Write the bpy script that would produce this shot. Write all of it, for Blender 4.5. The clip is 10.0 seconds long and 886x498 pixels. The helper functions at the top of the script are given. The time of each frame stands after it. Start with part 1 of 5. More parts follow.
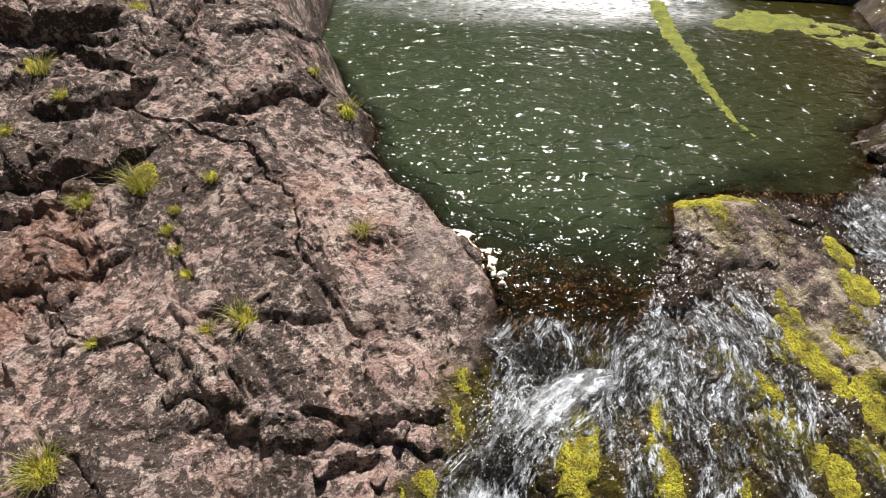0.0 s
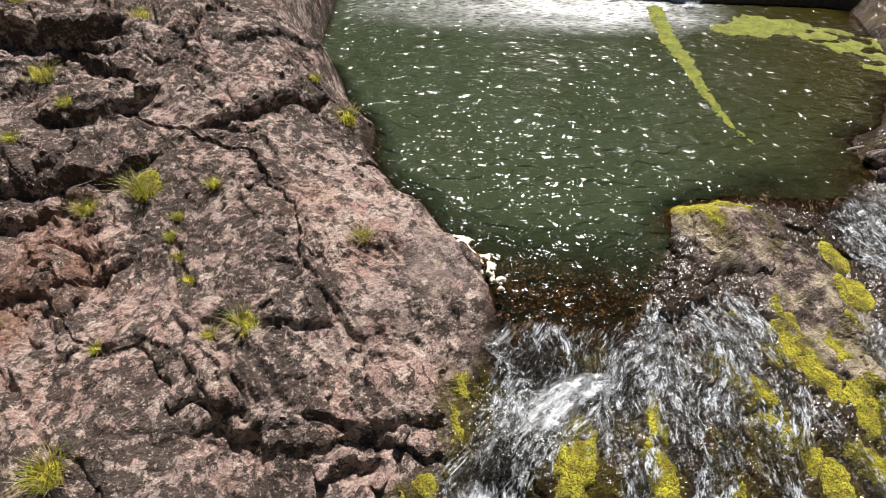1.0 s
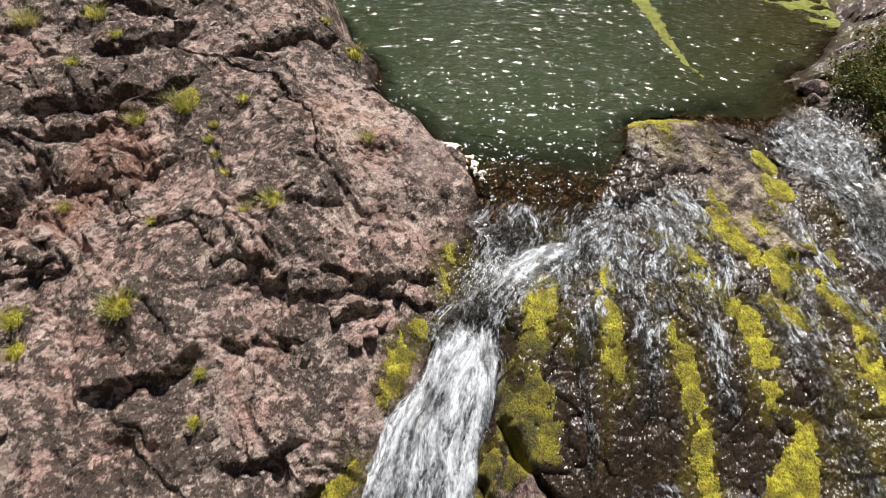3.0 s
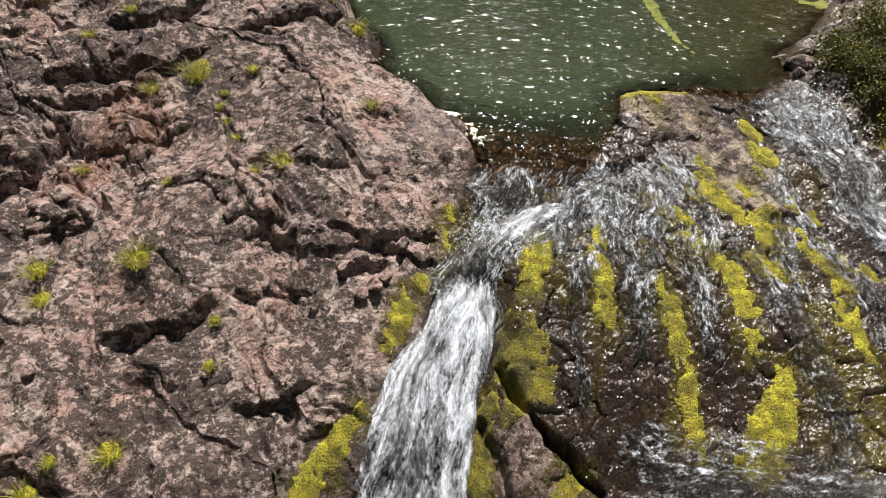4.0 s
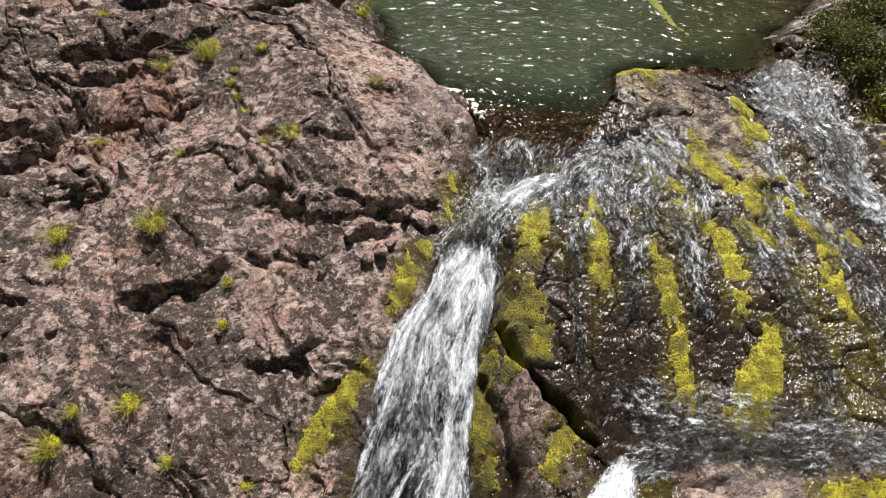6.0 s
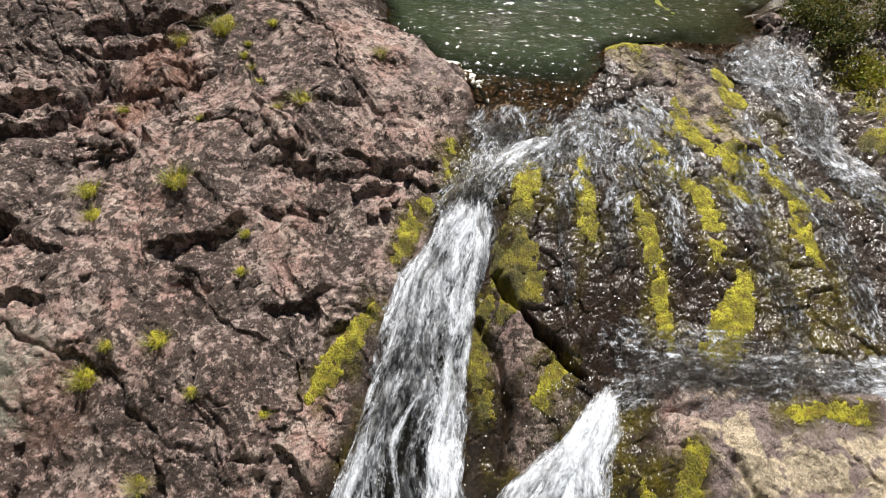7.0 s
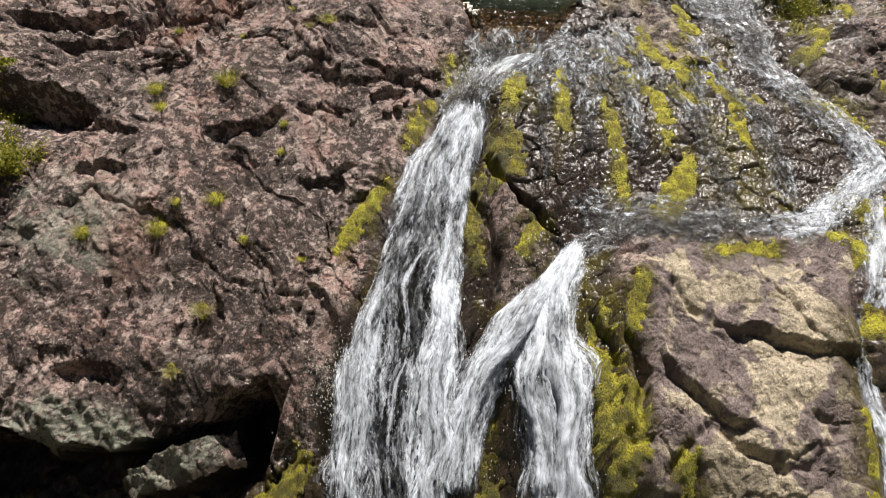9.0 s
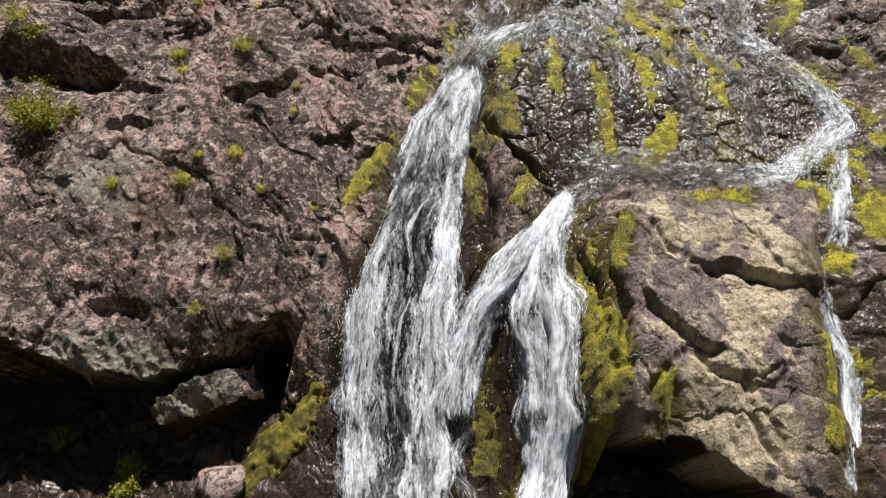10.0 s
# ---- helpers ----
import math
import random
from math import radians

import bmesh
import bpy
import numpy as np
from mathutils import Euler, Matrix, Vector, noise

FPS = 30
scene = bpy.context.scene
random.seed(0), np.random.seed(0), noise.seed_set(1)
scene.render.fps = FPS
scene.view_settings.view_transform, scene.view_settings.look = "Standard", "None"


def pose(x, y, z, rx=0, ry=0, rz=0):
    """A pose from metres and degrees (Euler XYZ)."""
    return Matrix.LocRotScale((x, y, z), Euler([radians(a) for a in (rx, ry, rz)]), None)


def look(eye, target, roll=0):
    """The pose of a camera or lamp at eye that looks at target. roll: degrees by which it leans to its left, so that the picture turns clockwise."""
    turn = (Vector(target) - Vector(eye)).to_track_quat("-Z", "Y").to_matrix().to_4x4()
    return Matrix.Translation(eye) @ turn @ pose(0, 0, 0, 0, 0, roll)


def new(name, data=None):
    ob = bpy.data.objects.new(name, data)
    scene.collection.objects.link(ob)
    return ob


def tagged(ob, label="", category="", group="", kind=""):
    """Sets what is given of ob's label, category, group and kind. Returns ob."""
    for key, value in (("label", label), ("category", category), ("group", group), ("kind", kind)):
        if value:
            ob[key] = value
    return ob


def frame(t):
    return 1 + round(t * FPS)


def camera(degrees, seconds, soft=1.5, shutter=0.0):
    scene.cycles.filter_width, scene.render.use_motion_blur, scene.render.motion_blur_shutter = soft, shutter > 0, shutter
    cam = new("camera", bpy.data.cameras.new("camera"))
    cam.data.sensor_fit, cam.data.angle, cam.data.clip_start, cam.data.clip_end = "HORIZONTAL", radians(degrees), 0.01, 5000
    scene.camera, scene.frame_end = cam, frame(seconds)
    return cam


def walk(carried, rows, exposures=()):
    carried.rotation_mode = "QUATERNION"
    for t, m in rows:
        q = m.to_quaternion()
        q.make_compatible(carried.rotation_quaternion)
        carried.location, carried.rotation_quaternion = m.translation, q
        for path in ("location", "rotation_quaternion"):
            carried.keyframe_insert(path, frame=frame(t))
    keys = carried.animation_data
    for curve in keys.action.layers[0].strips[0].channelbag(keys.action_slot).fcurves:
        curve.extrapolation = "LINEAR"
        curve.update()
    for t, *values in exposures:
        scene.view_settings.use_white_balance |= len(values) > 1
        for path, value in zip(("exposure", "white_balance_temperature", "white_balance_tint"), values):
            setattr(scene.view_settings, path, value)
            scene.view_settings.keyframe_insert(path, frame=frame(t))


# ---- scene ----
cam = camera(76.0, 10.0, soft=0.95, shutter=0.4)
PATH = [
    (0, (-0.024, 0.058, 4.819), (-0.068, 1.501, 3.435), 1.2),
    (0.5, (-0.033, 0.061, 4.869), (-0.078, 1.506, 3.487), 1.2),
    (1, (-0.012, 0.035, 4.918), (-0.058, 1.481, 3.537), 1.1),
    (1.5, (0.028, -0.093, 4.943), (-0.021, 1.357, 3.565), 1.0),
    (2, (0.07, -0.486, 4.948), (0.021, 0.964, 3.571), 1.0),
    (2.5, (0.145, -1.176, 4.927), (0.096, 0.273, 3.548), 1.0),
    (3, (0.222, -1.994, 4.844), (0.172, -0.549, 3.463), 1.0),
    (4.5, (0.24, -2.744, 4.675), (0.192, -1.301, 3.291), 1.1),
    (5, (0.228, -2.826, 4.635), (0.178, -1.384, 3.25), 1.0),
    (6.5, (0.232, -3.638, 4.62), (0.185, -2.197, 3.234), 1.1),
    (7, (0.27, -4.18, 4.604), (0.223, -2.74, 3.217), 1.0),
    (7.5, (0.286, -4.845, 4.571), (0.242, -3.403, 3.185), 1.1),
    (8, (0.279, -5.529, 4.532), (0.242, -4.088, 3.145), 1.4),
    (8.5, (0.332, -6.232, 4.488), (0.288, -4.791, 3.102), 1.2),
    (9, (0.369, -6.936, 4.441), (0.322, -5.493, 3.058), 1.2),
    (9.5, (0.388, -7.543, 4.416), (0.341, -6.102, 3.031), 1.2),
    (10, (0.413, -8.156, 4.368), (0.366, -6.715, 2.982), 1.2),
]
walk(cam, [(t, look(eye, target, roll)) for t, eye, target, roll in PATH], exposures=[(0, 0.70), (6, 0.69), (8, 0.63), (10, 0.54)])

# ---- light ----
SUN_EL, SUN_AZ = 60.0, 7.0
world = bpy.data.worlds.new("sky")
scene.world = world
world.use_nodes = True
wn = world.node_tree
sky = wn.nodes.new("ShaderNodeTexSky")
sky.sky_type, sky.sun_disc = "NISHITA", False
sky.sun_elevation, sky.sun_rotation = radians(SUN_EL), radians(SUN_AZ)
back = wn.nodes["Background"]
back.inputs["Strength"].default_value = 0.018
wn.links.new(sky.outputs["Color"], back.inputs["Color"])
sun_data = bpy.data.lights.new("sun", "SUN")
sun_data.energy, sun_data.angle, sun_data.color = 5.0, radians(0.53), (1.0, 0.935, 0.875)
sun = new("sun", sun_data)
sun.matrix_world = look((60 * math.sin(radians(SUN_AZ)) * math.cos(radians(SUN_EL)), 60 * math.cos(radians(SUN_AZ)) * math.cos(radians(SUN_EL)), 60 * math.sin(radians(SUN_EL))), (0, 0, 0))


# ---- noise on arrays ----
def mix_bits(ix, iy, seed):
    h = (ix.astype(np.int64) * 374761393 + iy.astype(np.int64) * 668265263 + seed * 982451653) & 0xFFFFFFFF
    h = ((h ^ (h >> 13)) * 1274126177) & 0xFFFFFFFF
    h = ((h ^ (h >> 16)) * 2246822519) & 0xFFFFFFFF
    return h ^ (h >> 15)


def rnd(ix, iy, seed):
    return mix_bits(ix, iy, seed) / 4294967295.0


def perlin(x, y, seed=0):
    xi, yi = np.floor(x), np.floor(y)
    fx, fy = x - xi, y - yi
    u, v = fx * fx * fx * (fx * (fx * 6 - 15) + 10), fy * fy * fy * (fy * (fy * 6 - 15) + 10)

    def corner(dx, dy):
        a = rnd(xi + dx, yi + dy, seed) * 2 * np.pi
        return np.cos(a) * (fx - dx) + np.sin(a) * (fy - dy)

    a = corner(0, 0) * (1 - u) + corner(1, 0) * u
    b = corner(0, 1) * (1 - u) + corner(1, 1) * u
    return (a * (1 - v) + b * v) * 1.5


def fbm(x, y, seed=0, octaves=4, gain=0.5):
    total, amp, f = 0, 1.0, 1.0
    for k in range(octaves):
        total = total + amp * perlin(x * f, y * f, seed + k)
        amp, f = amp * gain, f * 2.03
    return total


def worley(x, y, seed=0):
    """Distances to the two nearest jittered cell centres, the cell's random numbers and the way from its centre."""
    xi, yi = np.floor(x), np.floor(y)
    f1 = np.full(x.shape, 9.0)
    f2 = np.full(x.shape, 9.0)
    ci, cj, ox, oy = np.zeros(x.shape), np.zeros(x.shape), np.zeros(x.shape), np.zeros(x.shape)
    for dx in (-1, 0, 1):
        for dy in (-1, 0, 1):
            gx, gy = xi + dx, yi + dy
            px, py = gx + rnd(gx, gy, seed + 11), gy + rnd(gx, gy, seed + 12)
            d = np.hypot(x - px, y - py)
            near = d < f1
            f2 = np.where(near, f1, np.minimum(f2, d))
            f1 = np.where(near, d, f1)
            ci, cj = np.where(near, gx, ci), np.where(near, gy, cj)
            ox, oy = np.where(near, x - px, ox), np.where(near, y - py, oy)
    return f1, f2, ci, cj, ox, oy


def smooth(a, b, x):
    t = np.clip((x - a) / (b - a), 0, 1)
    return t * t * (3 - 2 * t)


def facets(x, y, seed, size, tilt, step, groove, width):
    """Broken rock: every cell a tilted face of its own, with a joint round it."""
    f1, f2, ci, cj, ox, oy = worley(x / size, y / size, seed)
    a, b, c = rnd(ci, cj, seed + 1) - 0.5, rnd(ci, cj, seed + 2) - 0.5, rnd(ci, cj, seed + 3) - 0.5
    edge = f2 - f1
    return (ox * a + oy * b) * size * tilt * 2 + c * step * 2 - groove * np.exp(-(edge * size / width) ** 2), edge * size, ci * 131 + cj


def blocks(x, y, seed, size, tilt, swell, width, step):
    """Jointed rock: every cell a rounded block, tilted a little, that rises from the joint round it."""
    f1, f2, ci, cj, ox, oy = worley(x / size, y / size, seed)
    a, b, c, d = (rnd(ci, cj, seed + k) - 0.5 for k in (1, 2, 3, 4))
    edge = (f2 - f1) * size
    rise = 1 - np.exp(-edge / width)
    return (ox * a + oy * b) * size * tilt * 2 * rise + swell * (1 + 1.2 * c) * rise + step * d, edge, ci * 131 + cj


def from_line(x, y, pts):
    """Distance to a line of points, the signed side (plus: to its right) and how far along it, 0 to 1."""
    best = np.full(x.shape, 1e9)
    side, along = np.zeros(x.shape), np.zeros(x.shape)
    lengths = [math.dist(a[:2], b[:2]) for a, b in zip(pts, pts[1:])]
    total, done = sum(lengths), 0.0
    for (a, b), l in zip(zip(pts, pts[1:]), lengths):
        ex, ey = (b[0] - a[0]) / l, (b[1] - a[1]) / l
        s = np.clip((x - a[0]) * ex + (y - a[1]) * ey, 0, l)
        d = np.hypot(x - a[0] - s * ex, y - a[1] - s * ey)
        near = d < best
        best = np.where(near, d, best)
        side = np.where(near, (x - a[0]) * ey - (y - a[1]) * ex, side)
        along = np.where(near, (done + s) / total, along)
        done += l
    return best, np.sign(side), along


# ---- lie of the land: cross-sections from upstream down ----
SECTIONS = []


def section(y, *knots):
    SECTIONS.append((y, [k[0] for k in knots], [k[1] for k in knots]))


# The far sides rise out of view, added to hold back sky light.
section(90, (-90, 60), (-40, 45), (0, 40), (40, 45), (90, 60))
section(60, (-60, 38), (-9, 26), (9, 24), (60, 40))
section(20, (-60, 34), (-22, 11), (-9, 5.5), (-3, 3.2), (4, 2.2), (9, 3.6), (22, 11), (60, 34))
section(15.2, (-60, 34), (-22, 11), (-9, 3.0), (-4, 2.2), (-2, 1.2), (4, 0.9), (8, 1.2), (10, 1.8), (22, 11), (60, 34))
section(14.2, (-60, 34), (-22, 11), (-9, 2.6), (-4, 2.1), (-3.3, 1.2), (-2.6, 0.8), (4, 0.75), (8.5, 0.9), (9.5, 1.4), (22, 11), (60, 34))
section(13.75, (-60, 34), (-22, 11), (-9, 2.5), (-4, 2.0), (-3.3, 1.2), (-2.9, -0.6), (0, -0.9), (5, -0.7), (8.5, -0.4), (9.5, 0.8), (22, 11), (60, 34))
section(10.5, (-60, 34), (-22, 11), (-9, 2.0), (-6, 1.8), (-4, 1.6), (-3.2, 1.3), (-2.8, -0.3), (-2.2, -0.8), (4, -0.9), (7.5, -0.5), (8.4, 0.1), (9.5, 0.9), (22, 11), (60, 34))
section(9, (-60, 34), (-22, 11), (-9, 1.7), (-6, 1.58), (-4, 1.5), (-2.8, 1.2), (-2.35, 0.9), (-2.05, -0.1), (-1.5, -0.6), (4, -0.8), (6.8, -0.4), (7.6, 0.3), (9.5, 0.9), (22, 11), (60, 34))
section(7.9, (-60, 34), (-22, 11), (-9, 1.35), (-6, 1.3), (-4, 1.2), (-2.9, 1.05), (-2.1, 0.6), (-1.45, 0.08), (-1.1, -0.35), (0, -0.7), (4, -0.7), (5.9, -0.25), (6.4, 0.25), (7.5, 0.5), (9.5, 0.9), (22, 11), (60, 34))
section(6.9, (-60, 34), (-22, 11), (-9, 1.05), (-6, 0.95), (-4, 0.85), (-3, 0.66), (-2.2, 0.42), (-1.3, 0.05), (-0.9, -0.3), (0, -0.6), (3, -0.5), (4.2, -0.14), (5.2, -0.18), (5.9, -0.06), (6.5, 0.2), (7.5, 0.42), (9.5, 0.8), (22, 11), (60, 34))
section(6, (-60, 34), (-22, 11), (-9, 0.85), (-6, 0.62), (-4, 0.58), (-2.85, 0.58), (-1.6, 0.32), (-0.55, 0.04), (-0.1, -0.3), (1, -0.5), (2.3, -0.45), (2.8, 0.02), (3.2, 0.17), (4.1, 0.06), (4.7, -0.05), (5.3, -0.3), (5.9, -0.22), (6.5, 0.15), (7.5, 0.4), (9.5, 0.7), (22, 11), (60, 34))
section(5.2, (-60, 34), (-22, 11), (-9, 0.55), (-6, 0.12), (-4, 0.1), (-3, 0.3), (-2, 0.45), (-0.9, 0.2), (0, -0.02), (0.4, -0.16), (1.3, -0.2), (2.2, -0.14), (2.9, -0.12), (3.7, -0.2), (4.6, -0.22), (5.1, -0.38), (6, -0.35), (6.7, -0.15), (7.5, 0.15), (9.5, 0.5), (22, 11), (60, 34))
section(4.4, (-60, 34), (-22, 11), (-9, 0.25), (-6, -0.3), (-5, -0.3), (-3.9, -0.18), (-2.3, 0.12), (-1.3, 0.08), (-0.6, -0.12), (0.3, -0.15), (0.7, -0.15), (1.8, -0.14), (2.2, -0.24), (2.8, -0.36), (4.4, -0.42), (5.4, -0.46), (6.2, -0.5), (6.9, -0.25), (7.6, 0), (9.5, 0.2), (22, 11), (60, 34))
section(3.5, (-60, 34), (-22, 11), (-9, -0.1), (-6, -0.5), (-5, -0.36), (-3.5, -0.2), (-2.3, -0.12), (-1.5, -0.24), (-0.5, -0.42), (0.05, -0.62), (0.5, -0.78), (1.1, -0.66), (1.6, -0.6), (2.5, -0.52), (3.5, -0.56), (4.6, -0.6), (5.8, -0.72), (6.4, -0.75), (7.2, -0.4), (9.5, -0.2), (22, 11), (60, 34))
section(2.7, (-60, 34), (-22, 11), (-9, -0.45), (-6, -0.63), (-5, -0.45), (-3.5, -0.36), (-2.4, -0.6), (-1.5, -0.6), (-0.8, -0.8), (-0.2, -0.98), (0.4, -1.02), (0.9, -0.75), (1.25, -0.58), (2.3, -0.68), (3, -0.72), (4, -0.77), (5.1, -0.83), (6, -0.86), (6.8, -0.85), (7.6, -0.6), (9.5, -0.5), (22, 11), (60, 34))
section(2, (-60, 34), (-22, 11), (-9, -0.75), (-6, -0.78), (-5.2, -0.72), (-4, -0.68), (-3.1, -0.72), (-1.9, -1.0), (-1.1, -1.08), (-0.5, -1.22), (0, -1.4), (0.7, -1.35), (1.05, -0.9), (2.4, -1.0), (3.6, -0.98), (5.1, -0.96), (6, -0.98), (7, -1.08), (7.7, -0.9), (9.5, -0.8), (22, 11), (60, 34))
section(1, (-60, 34), (-22, 11), (-9, -1.1), (-6, -1.12), (-4.8, -1.0), (-3.3, -1.3), (-2.3, -1.52), (-1.5, -1.5), (-0.9, -1.58), (-0.5, -1.85), (0.4, -1.9), (0.75, -1.7), (1.2, -1.38), (2.4, -1.52), (3.2, -1.5), (4.2, -1.42), (5.5, -1.26), (7, -1.28), (8, -1.1), (9.5, -1.1), (22, 11), (60, 34))
section(0.1, (-60, 34), (-22, 11), (-9, -1.45), (-6.2, -1.62), (-4.2, -1.58), (-2.8, -1.7), (-1.7, -2.22), (-1.1, -2.2), (-0.7, -2.35), (0.3, -2.4), (0.7, -2.2), (1.4, -1.85), (1.9, -1.95), (2.35, -2.1), (2.9, -1.85), (3.6, -1.6), (5, -1.47), (6.3, -1.46), (7.2, -1.5), (9.5, -1.4), (22, 11), (60, 34))
section(-0.9, (-60, 34), (-22, 11), (-9, -1.85), (-6.5, -2.05), (-4.4, -2.34), (-2.6, -2.48), (-1.7, -2.6), (-1.2, -2.85), (0.4, -2.95), (1.1, -2.7), (1.6, -2.6), (2.2, -2.3), (2.65, -2.05), (3.2, -1.82), (4.8, -1.7), (5.9, -1.72), (6.3, -1.85), (7, -1.75), (9.5, -1.65), (22, 11), (60, 34))
section(-1.9, (-60, 34), (-22, 11), (-9, -2.35), (-6, -2.75), (-4.8, -3.02), (-4, -3.1), (-2.6, -3.45), (-1.8, -3.7), (-0.5, -3.8), (0.8, -3.7), (1.4, -3.4), (2.2, -3.0), (2.5, -2.7), (3, -2.45), (4, -2.35), (5.1, -2.15), (5.9, -2.15), (6.3, -2.35), (7, -2.1), (9.5, -1.95), (22, 11), (60, 34))
section(-2.7, (-60, 34), (-22, 11), (-9, -2.9), (-6, -3.3), (-5, -3.7), (-4.1, -4.2), (-2.4, -4.7), (-1.5, -4.6), (0.5, -4.5), (1.2, -4.4), (2.2, -3.9), (2.7, -3.2), (3.3, -2.85), (4.7, -2.62), (6, -2.5), (6.35, -2.75), (6.9, -2.45), (9.5, -2.2), (22, 11), (60, 34))
section(-3.05, (-60, 34), (-22, 11), (-9, -3.2), (-7, -3.5), (-6, -3.7), (-5, -4.05), (-4.1, -4.45), (-3.3, -5.0), (-2.4, -5.0), (-1.5, -4.85), (0.5, -4.8), (1.2, -4.7), (2.2, -4.3), (2.7, -3.5), (3.3, -3.15), (4.7, -2.85), (6.05, -2.7), (6.35, -2.95), (6.9, -2.65), (9.5, -2.35), (22, 11), (60, 34))
section(-3.35, (-60, 34), (-22, 11), (-9, -4.2), (-7, -5.2), (-6, -5.7), (-5, -5.8), (-4, -5.7), (-3, -5.1), (-2, -5.1), (1, -5.1), (2.2, -4.7), (2.7, -3.9), (3.3, -3.5), (4.2, -3.35), (4.8, -3.05), (6.1, -2.9), (6.35, -3.15), (7, -2.8), (9.5, -2.5), (22, 11), (60, 34))
section(-3.85, (-60, 34), (-22, 11), (-9, -4.4), (-7, -5.4), (-6, -5.8), (-5, -5.9), (-3.3, -5.7), (-2, -5.3), (0, -5.4), (2, -5.4), (2.7, -5.0), (3.3, -4.6), (3.7, -4.1), (4.1, -3.8), (4.7, -3.55), (5.2, -3.38), (6.1, -3.15), (6.35, -3.4), (7, -3.0), (9.5, -2.65), (22, 11), (60, 34))
section(-4.2, (-60, 34), (-22, 11), (-9, -4.6), (-7, -5.5), (-6, -5.8), (-3.3, -5.8), (-2, -5.4), (0, -5.6), (2, -5.6), (2.7, -5.5), (3.6, -5.2), (4.2, -4.6), (4.6, -3.85), (5.2, -3.6), (6, -3.4), (6.3, -3.6), (7, -3.2), (9.5, -2.8), (22, 11), (60, 34))
section(-4.55, (-60, 34), (-22, 11), (-9, -4.8), (-7, -5.6), (-5, -6.0), (0, -5.8), (2.7, -5.7), (4.2, -5.5), (4.7, -4.6), (5.0, -4.1), (5.7, -3.75), (6.1, -3.6), (6.3, -3.8), (7, -3.4), (9.5, -3.1), (22, 11), (60, 34))
section(-5.5, (-60, 34), (-22, 11), (-9, -5.6), (0, -6.2), (4, -5.9), (9.5, -4.5), (22, 11), (60, 34))
section(-12, (-60, 20), (-25, 6), (-9, -6), (0, -9), (9, -5), (25, 6), (60, 20))
# Rising ground behind the camera, unseen, added to block the low sky.
section(-22, (-60, 25), (-25, 12), (-9, 0), (0, -2), (9, 1), (25, 12), (60, 25))
section(-60, (-60, 40), (0, 26), (60, 40))


def axis(parts):
    out = []
    for a, b, step in parts:
        out += list(np.arange(a, b - step / 2, step))
    return np.array(out + [parts[-1][1]])


FINE = 0.02
XS = axis([(-400, -60, 40), (-60, -20, 5), (-20, -9, 0.5), (-9, -7.6, 0.06), (-7.6, 8.0, FINE), (8.0, 9.5, 0.06), (9.5, 20, 0.5), (20, 60, 5), (60, 400, 40)])
YS = axis([(-400, -60, 40), (-60, -20, 5), (-20, -6, 0.5), (-6, -4.7, 0.07), (-4.7, 8.6, FINE), (8.6, 14.6, 0.045), (14.6, 20, 0.3), (20, 60, 4), (60, 400, 40)])
GX, GY = np.meshgrid(XS, YS)


def blur(z, n):
    for _ in range(n):
        p = np.pad(z, 1, mode="edge")
        z = (p[:-2, 1:-1] + p[2:, 1:-1] + p[1:-1, :-2] + p[1:-1, 2:] + 4 * z) / 8
    return z


def land():
    order = sorted(SECTIONS)
    ys = np.array([s[0] for s in order])
    table = np.array([np.interp(XS, s[1], s[2]) for s in order])
    k = np.clip(np.searchsorted(ys, YS) - 1, 0, len(ys) - 2)
    f = np.clip((YS - ys[k]) / (ys[k + 1] - ys[k]), 0, 1)[:, None]
    return blur(table[k] * (1 - f) + table[k + 1] * f, 30)


Z = land()


def height(x, y, grid=None):
    """The rock's height at a place."""
    grid = Z if grid is None else grid
    x, y = np.asarray(x, float), np.asarray(y, float)
    j = np.clip(np.searchsorted(XS, x) - 1, 0, len(XS) - 2)
    i = np.clip(np.searchsorted(YS, y) - 1, 0, len(YS) - 2)
    fx, fy = (x - XS[j]) / (XS[j + 1] - XS[j]), (y - YS[i]) / (YS[i + 1] - YS[i])
    return (grid[i, j] * (1 - fx) + grid[i, j + 1] * fx) * (1 - fy) + (grid[i + 1, j] * (1 - fx) + grid[i + 1, j + 1] * fx) * fy


# the low rims are ragged
rag = smooth(-2.0, -2.8, GY) * smooth(-8, -6, GY) * smooth(-1.6, -2.4, GX)
Z = height(np.clip(GX + 0.12 * rag * fbm(GX * 2, GY * 2, 15, 4, 0.6), XS[0], XS[-1]), np.clip(GY + 0.15 * rag * fbm(GX * 1.6, GY * 1.6, 19, 4, 0.6), YS[0], YS[-1]))
SHAPES = np.zeros_like(Z)
UNDERCUT = np.zeros_like(Z)
_, _, jog_i, jog_j, _, _ = worley((GX * 0.8 - GY * 0.6 + 0.1 * perlin(GX * 3, GY * 3, 52)) / 0.42, (GX * 0.6 + GY * 0.8 + 0.1 * perlin(GX * 3, GY * 3, 53)) / 0.28, 54)
JOG_X, JOG_Y = 0.07 * (rnd(jog_i, jog_j, 55) - 0.5), 0.07 * (rnd(jog_i, jog_j, 56) - 0.5)


